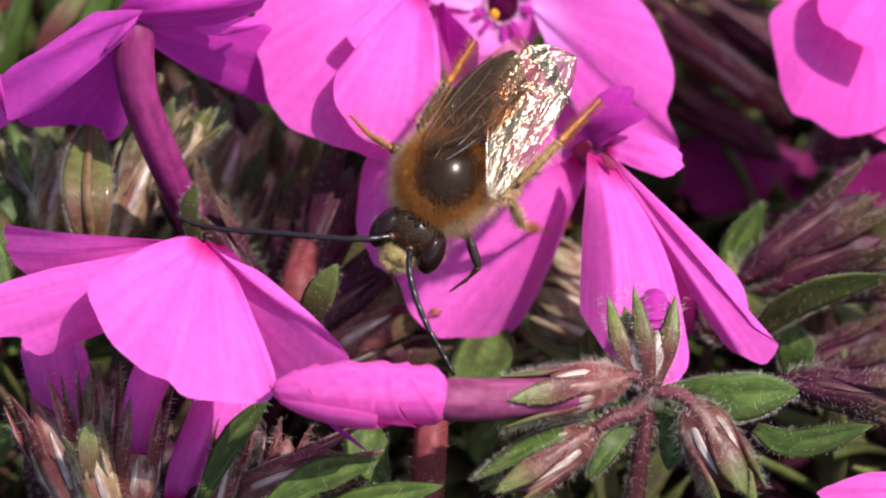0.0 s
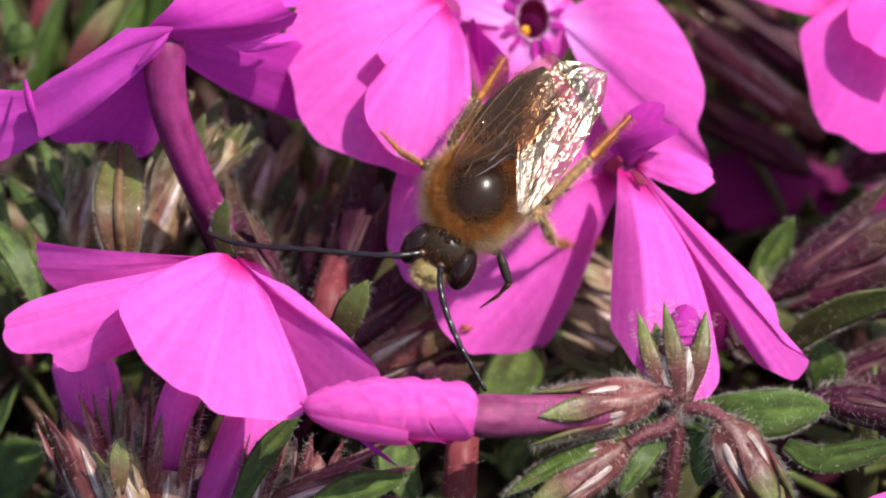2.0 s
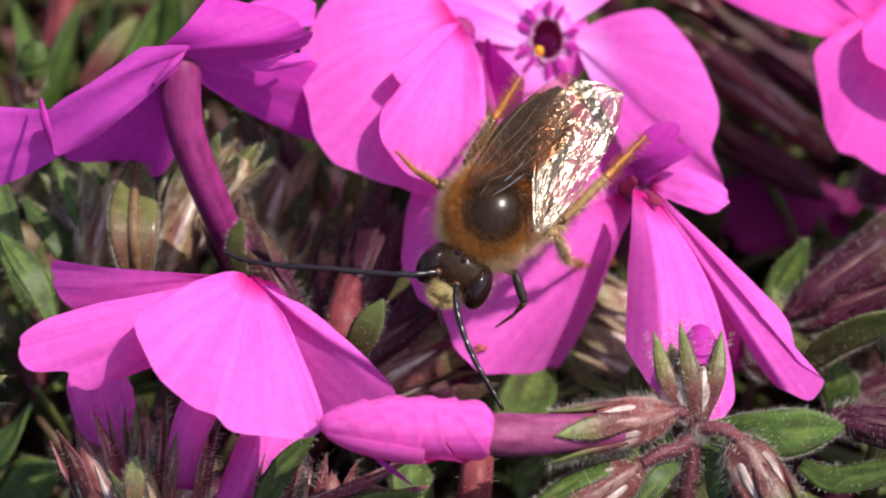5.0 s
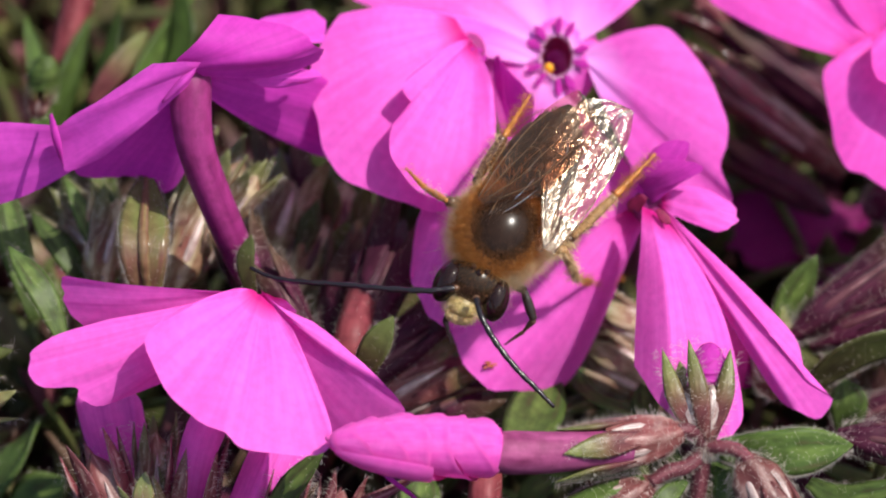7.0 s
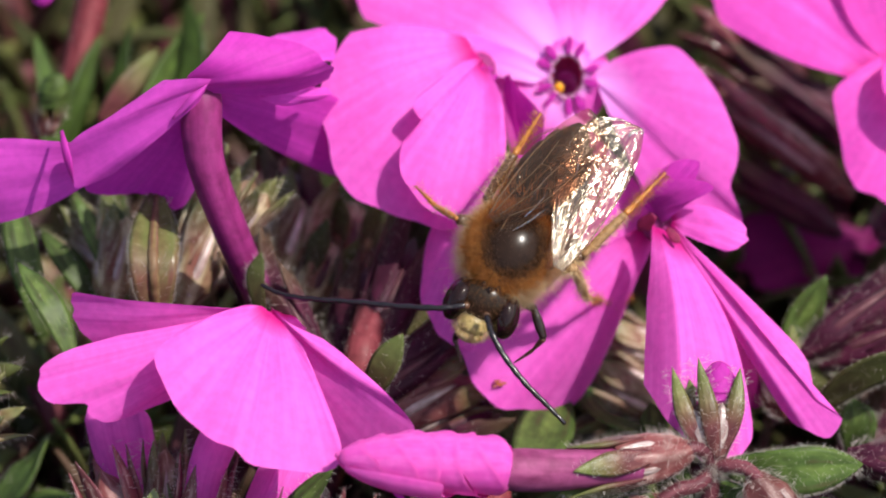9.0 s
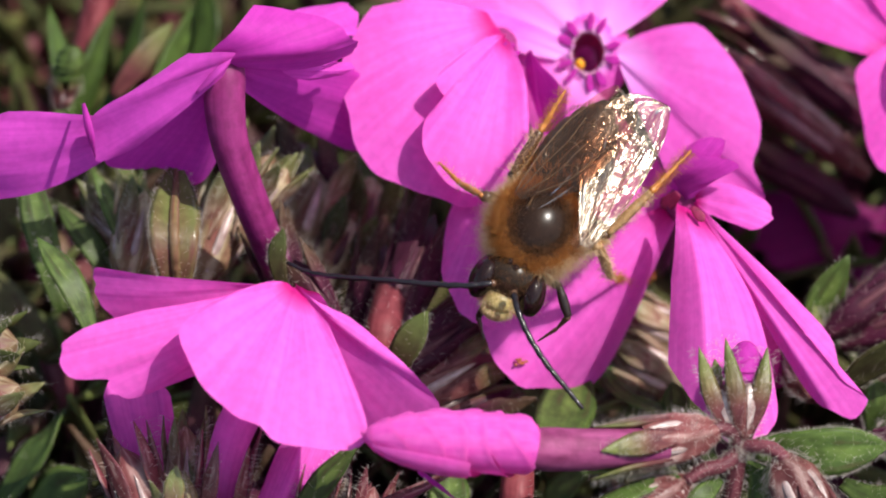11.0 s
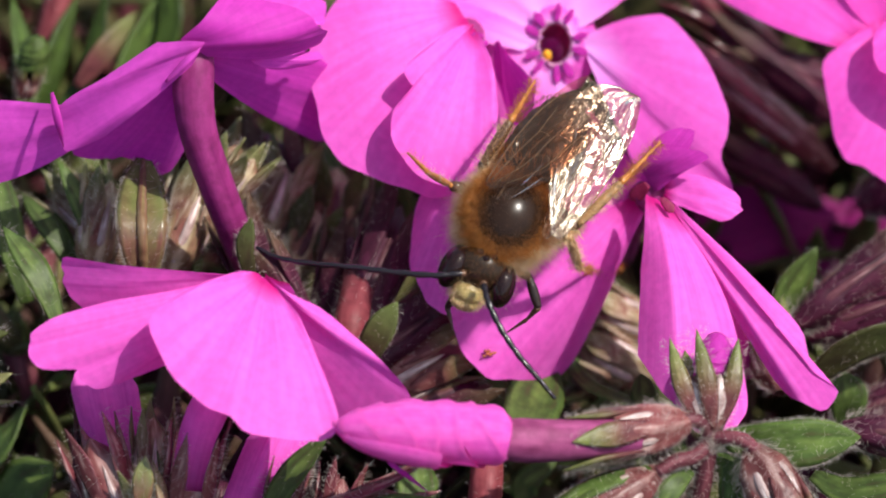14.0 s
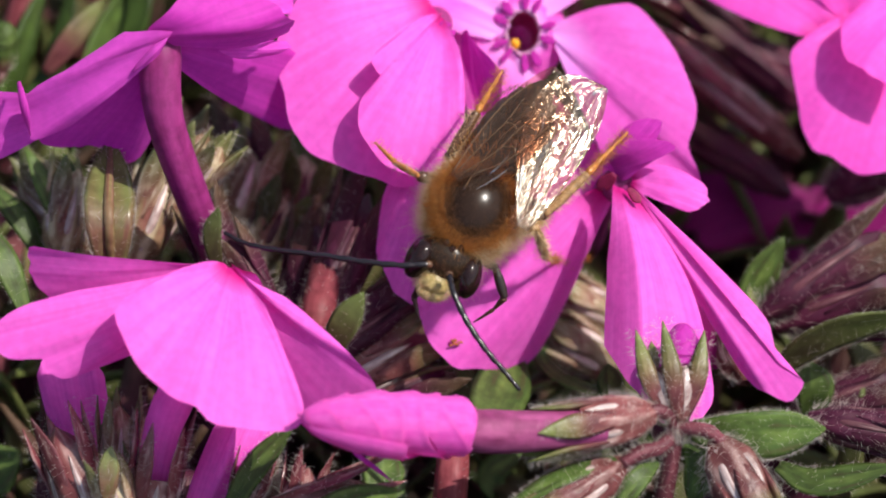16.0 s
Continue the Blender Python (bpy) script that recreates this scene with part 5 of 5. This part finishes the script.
def build_bee():
    bee = thing("bee", BEE, "long-horned bee with rusty furry thorax resting on a petal", "bee")
    rot = BEE.to_3x3()
    # thorax
    bm = ball(bmesh.new(), on_bee(0, 0, 0), (1.95, 2.15, 1.75), rot, 32, 24)
    thorax = part("thorax", bm, CHITIN_DULL, bee, "dark bald thorax disc ringed by rusty fur")

    def ring_fur(d):
        top = d.z - 0.10 * d.y
        # rust thinned on the sun's side, so paler hair imitates sunlight there
        if d.x < -0.45 and d.y > -0.3 and top < 0.40:
            return 0.2
        return 1.0 if 0.10 < top < 0.50 else (0.35 if -0.1 < top < 0.64 else 0.0)

    body = (1.9, 2.1, 1.7)
    fur_on("thorax_fur", bee, (0, 0, 0), body, 15000, 0.72, FUR_RUST, 1, ring_fur, (0, 0.0, 0.35), "dense rusty-brown fur", 0.0095)
    fur_on("collar_fur", bee, (0, 0, 0), body, 9500, 0.40, FUR_BROWN, 9, lambda d: 1.0 - 2.6 * max(0, d.z - 0.1 * d.y - 0.46) if 0.36 < d.z - 0.10 * d.y < 0.84 else 0.0, (0, 0.0, 0.55), "dark brown collar of fur", 0.0095)
    fur_on("disc_fur", bee, (0, 0, 0), body, 1500, 0.20, FUR_DARK, 8, lambda d: 1.0 if 0.66 < d.z < 0.93 else 0.1 if d.z > 0.9 else 0.0, (0, -0.6, 0.2), "short dark hair on the disc", 0.009)
    # real buff flanks, raised on one side to paint in the sunlight
    fur_on("side_fur", bee, (0, 0, -0.2), (1.95, 2.15, 1.75), 12000, 0.92, FUR_PALE, 2, lambda d: 1.0 if -0.7 < d.z < 0.22 + 0.30 * max(0, -d.x) + 0.06 * max(0, d.x) + 0.20 * max(0, d.y) else 0.0, (0, 0.1, 0.1), "pale buff fur on the flanks, carried higher on the sunlit side", 0.0095)
    # abdomen, in overlapping plates
    for k in range(6):
        bm = bmesh.new()
        y0 = -1.9 - k * 0.90
        a = [0.80, 1.0, 1.0, 0.93, 0.76, 0.50][k]
        b = [1.0, 1.0, 0.95, 0.80, 0.55, 0.12][k]

        def plate(u, v, y0=y0, a=a, b=b, k=k):
            ang = u * 2 * math.pi
            r = (a + (b - a) * v + 0.05 * math.sin(math.pi * v) + 0.03 * v) * 1.78
            return on_bee(math.cos(ang) * r, y0 - 1.02 * v, -0.15 - 0.05 * k * k * 0.4 + math.sin(ang) * r * 0.80)
        part("abdomen_segment", sheet(bm, plate, 28, 6), ABDOMEN, bee, "dark brown abdomen plate" if k == 0 else "")
    fur_on("abdomen_fur", bee, (0, -2.6, -0.1), (1.75, 1.3, 1.55), 600, 0.6, FUR_RUST, 3, lambda d: 1.0 if d.z > -0.3 else 0.0, (0, -0.9, 0.2), "", 0.014)
    fur_on("abdomen_down", bee, (0, -4.4, -0.3), (1.9, 2.5, 1.5), 1600, 0.26, FUR_BROWN, 4, lambda d: 0.8 if d.z > -0.4 else 0.0, (0, -1.3, 0.1), "short brown hairs", 0.009)
    # head
    neck = on_bee(0.15, 1.9, -0.1)
    hc = (0.12, 3.05, -0.05)
    bm = ball(bmesh.new(), on_bee(*hc), (1.55, 1.05, 1.25), rot @ Matrix.Rotation(0.5, 3, "X"), 32, 24)
    head = part("head", bm, HEAD, bee, "black head with a pale yellow face", neck)
    for sx in (-1, 1):
        bm = ball(bmesh.new(), on_bee(hc[0] + sx * 1.22, hc[1] + 0.30, hc[2] + 0.06), (0.68, 1.18, 1.0), rot @ Matrix.Rotation(sx * -0.18, 3, "Z"), 28, 20)
        part("compound_eye", bm, EYE, head, "glossy black compound eye")
    bm = ball(bmesh.new(), on_bee(hc[0] + 0.14, hc[1] + 1.12, hc[2] - 0.20), (0.84, 0.70, 0.60), rot @ Matrix.Rotation(0.5, 3, "X"), 24, 16)
    part("clypeus", bm, CLYPEUS, head, "pale yellow clypeus")
    bm = ball(bmesh.new(), on_bee(hc[0] + 0.15, hc[1] + 1.62, hc[2] - 0.42), (0.74, 0.50, 0.42), rot, 20, 12)
    part("labrum", bm, CLYPEUS, head, "pale yellow lip")
    fur_on("face_fur", head, (hc[0] + 0.14, hc[1] + 1.2, hc[2] - 0.25), (0.88, 0.78, 0.72), 1500, 0.26, FUR_PALE, 10, lambda d: 1.0 if d.z > -0.4 and (abs(d.x) > 0.60 or d.y > 0.75 or d.y < 0) else 0.12, (0, 0.3, 0), "short pale face hair", 0.008)
    for ox, oy, oz in ((0, -0.35, 1.17), (-0.36, -0.55, 1.10), (0.36, -0.55, 1.10)):
        bm = ball(bmesh.new(), on_bee(hc[0] + ox, hc[1] + oy, hc[2] + oz), (0.19, 0.19, 0.16), rot, 14, 10)
        part("ocellus", bm, EYE, head, "tiny glassy ocellus")
    fur_on("head_fur", head, (hc[0], hc[1] - 0.1, hc[2]), (1.5, 1.0, 1.22), 420, 0.30, FUR_BROWN, 5, lambda d: 1.0 if d.z > 0.0 and abs(d.x) < 0.62 and d.y > 0.1 else 0.15 if d.z > 0.3 and abs(d.x) < 0.6 else 0.0, (0, 0.4, 0.2), "sparse grey-buff hair", 0.006)
    fur_on("cheek_fur", head, (hc[0], hc[1] + 0.2, hc[2] - 0.35), (1.5, 1.0, 1.1), 2200, 0.6, FUR_PALE, 6, lambda d: 1.0 if d.z < 0.0 else 0.0, (0, 0.2, -0.1), "pale cheek hair", 0.009)
    # antennae: scape and many short segments
    def antenna(pts, label):
        root = bank(pts[0])
        n = 66
        path = spline([bank(p) for p in pts], n)
        path = [p + (AS * math.sin(i * 1.05) * 0.000015 if 8 < i < n - 4 else AS * 0) for i, p in enumerate(path)]
        sz = []
        for i in range(n + 1):
            seg = (i % 6) / 6
            r = 0.142 + 0.020 * math.sin(math.pi * seg) - (0.014 if i % 6 == 0 else 0)
            r *= 1 - 0.35 * (i / n) ** 3
            if i < 5:
                r *= 1.05
            sz.append((r * 0.001, r * 0.001))
        an = part("antenna", rings(bmesh.new(), path, sz, AN + AX * 0.2, 9), ANTENNA, head, label, root)
        bm = ball(bmesh.new(), root, (0.18, 0.18, 0.15), rot, 14, 10)
        part("antenna_socket", bm, LEG, head, "brown antenna socket")
        return an

    MOVERS["antenna_a"] = antenna([(-1.26, -0.63, 4.7), (-2.57, -0.77, 5), (-4.49, -0.68, 4.8), (-6.68, -0.47, 4.5), (-9.17, -0.30, 4.1), (-10.66, -0.05, 3.8), (-11.77, 0.41, 3.6)], "very long black beaded antenna")
    MOVERS["antenna_b"] = antenna([(-0.36, -1.26, 4.9), (-0.41, -2.15, 5.6), (-0.11, -3.52, 5.8), (0.49, -5.01, 5.9), (1.20, -6.29, 5.9), (1.77, -7.35, 5.9)], "very long black antenna hanging down")
    MOVERS["head"] = head
    # legs
    jointed(bee, "middle_leg", [(0.31, 3.42, 1), (-1.27, 3.68, 2), (-2.34, 4.32, 0), (-3.37, 5.36, -1.4)], [0.36, 0.17, 0.12], [LEG, TARSUS, TARSUS], "slender orange-tipped leg", 60, FUR_GREY, 200)
    jointed(bee, "hind_leg", [(0.58, 3.65, 0.5), (0.17, 4.78, 2.2), (1.49, 6.84, 2), (2.80, 8.98, -0.6)], [0.32, 0.27, 0.15], [LEG, LEG, TARSUS], "hairy hind leg with an orange foot", 360, FUR_PALE, 210)
    jointed(bee, "hind_leg", [(3.93, 1.56, 0.5), (4.88, 1.91, 1.4), (6.95, 3.97, 1), (9.00, 6.07, -0.6)], [0.28, 0.23, 0.15], [LEG, LEG_PALE, TARSUS], "hairy hind leg with an orange foot", 460, FUR_PALE, 220)
    jointed(bee, "middle_leg", [(3.36, 1.00, 1), (4.43, 1.36, 1.7), (5.13, -0.12, -1.4), (6.35, -0.30, -5.0), (7.6, -0.05, -6.4)], [0.26, 0.25, 0.09, 0.035], [LEG_PALE, LEG_PALE, LEG_PALE, LEG], "buff-haired middle leg", 240, FUR_PALE, 230)
    jointed(bee, "front_leg", [(1.83, -0.25, 1.5), (2.49, -0.69, 2.4), (2.96, -2.13, 2.2), (2.44, -2.74, 1.6), (1.56, -3.36, 0.8)], [0.26, 0.23, 0.15, 0.09], [CHITIN, CHITIN, LEG, LEG], "glossy dark front leg", 0, FUR_PALE, 240)
    jointed(bee, "front_leg", [(0.17, 0.03, 1.5), (-0.67, -1.08, 1.2), (-1.37, -2.20, 0.2), (-1.09, -3.32, 0.3)], [0.26, 0.2, 0.12], [CHITIN, CHITIN, LEG], "glossy dark front leg", 0, FUR_PALE, 250)
    # wings
    wing_on(bee, "hindwing", (3.18, 1.12, 4.3), (6.96, 6.27, 1.4), 1.9, (0.45, 0.1, 1), 1, "clear brownish hindwing", mat=WING_CLEAR)
    wing_on(bee, "hindwing", (0.77, 3.04, 4.4), (4.01, 7.18, 3.6), 1.9, (-0.3, 0.3, 1), -1, "clear brownish hindwing", veined=False, mat=WING_CLEAR)
    wing_on(bee, "forewing", (3.85, 1.05, 4.9), (8.25, 7.85, 1.4), 3.5, (0.249, 0.289, 0.925), 1, "glittering glassy brownish forewing")
    wing_on(bee, "forewing", (0.15, 3.75, 4.5), (4.75, 9.35, 3.6), 3.0, (-0.30, 0.05, 0.95), -1, "clear brownish forewing over the abdomen", mat=WING_CLEAR)
    return bee


bee = build_bee()


# ---- what moves ----
def turned(ob, about_n=0.0, about_s=0.0, about_x=0.0, shift=(0, 0, 0)):
    """The part's resting pose, turned in degrees about the cushion's axes at its own pivot and moved along them in millimetres."""
    rest = ob.matrix_basis.copy()
    par = PLACE[ob.parent].to_3x3().inverted()
    q = Matrix.Rotation(radians(about_n), 3, par @ AN) @ Matrix.Rotation(radians(about_s), 3, par @ AS) @ Matrix.Rotation(radians(about_x), 3, par @ AX)
    away = par @ (AX * shift[0] + AS * shift[1] + AN * shift[2]) * 0.001
    return Matrix.Translation(rest.translation + away) @ q.to_4x4() @ rest.to_3x3().to_4x4()


def motions():
    head, left, down = MOVERS["head"], MOVERS["antenna_a"], MOVERS["antenna_b"]
    walk(head, [(t, turned(head, *a)) for t, a in (
        (0, (0, 0, 0)), (5.2, (0, 0, 0)), (6.2, (4, 2, -1, (0.1, 0.1, 0))), (7.3, (8, 4, -2, (0.15, 0.2, 0))), (8.7, (8, 4, -2, (0.15, 0.2, 0))), (11, (9, 5, -2.5, (0.15, 0.2, 0))), (13.5, (8, 5, -2, (0.15, 0.2, 0))), (16, (8, 4, -2, (0.15, 0.2, 0))))])
    walk(left, [(t, turned(left, *a)) for t, a in (
        (0, (0, 0, 0)), (5.2, (0, 0, 0)), (6.2, (-4, -8, 0)), (7.3, (-8.5, -15, 0)), (8.7, (-8.5, -15, 0)), (11, (-9.5, -18, 0)), (12.5, (-9, -18, 0)), (14.5, (-10, -18, 0)), (16, (-11, -18, 0)))])
    walk(down, [(t, turned(down, *a)) for t, a in (
        (0, (0, 0, 0)), (4, (0.5, 0, 0)), (5.2, (1.4, 0, 0)), (6.2, (5, 0, 0)), (7.3, (8.5, 0, 0)), (8.7, (8.5, 0, 0)), (11, (2, 0, 0)), (12.5, (4.5, 0, 0)), (16, (4, 0, 0)))])


motions()
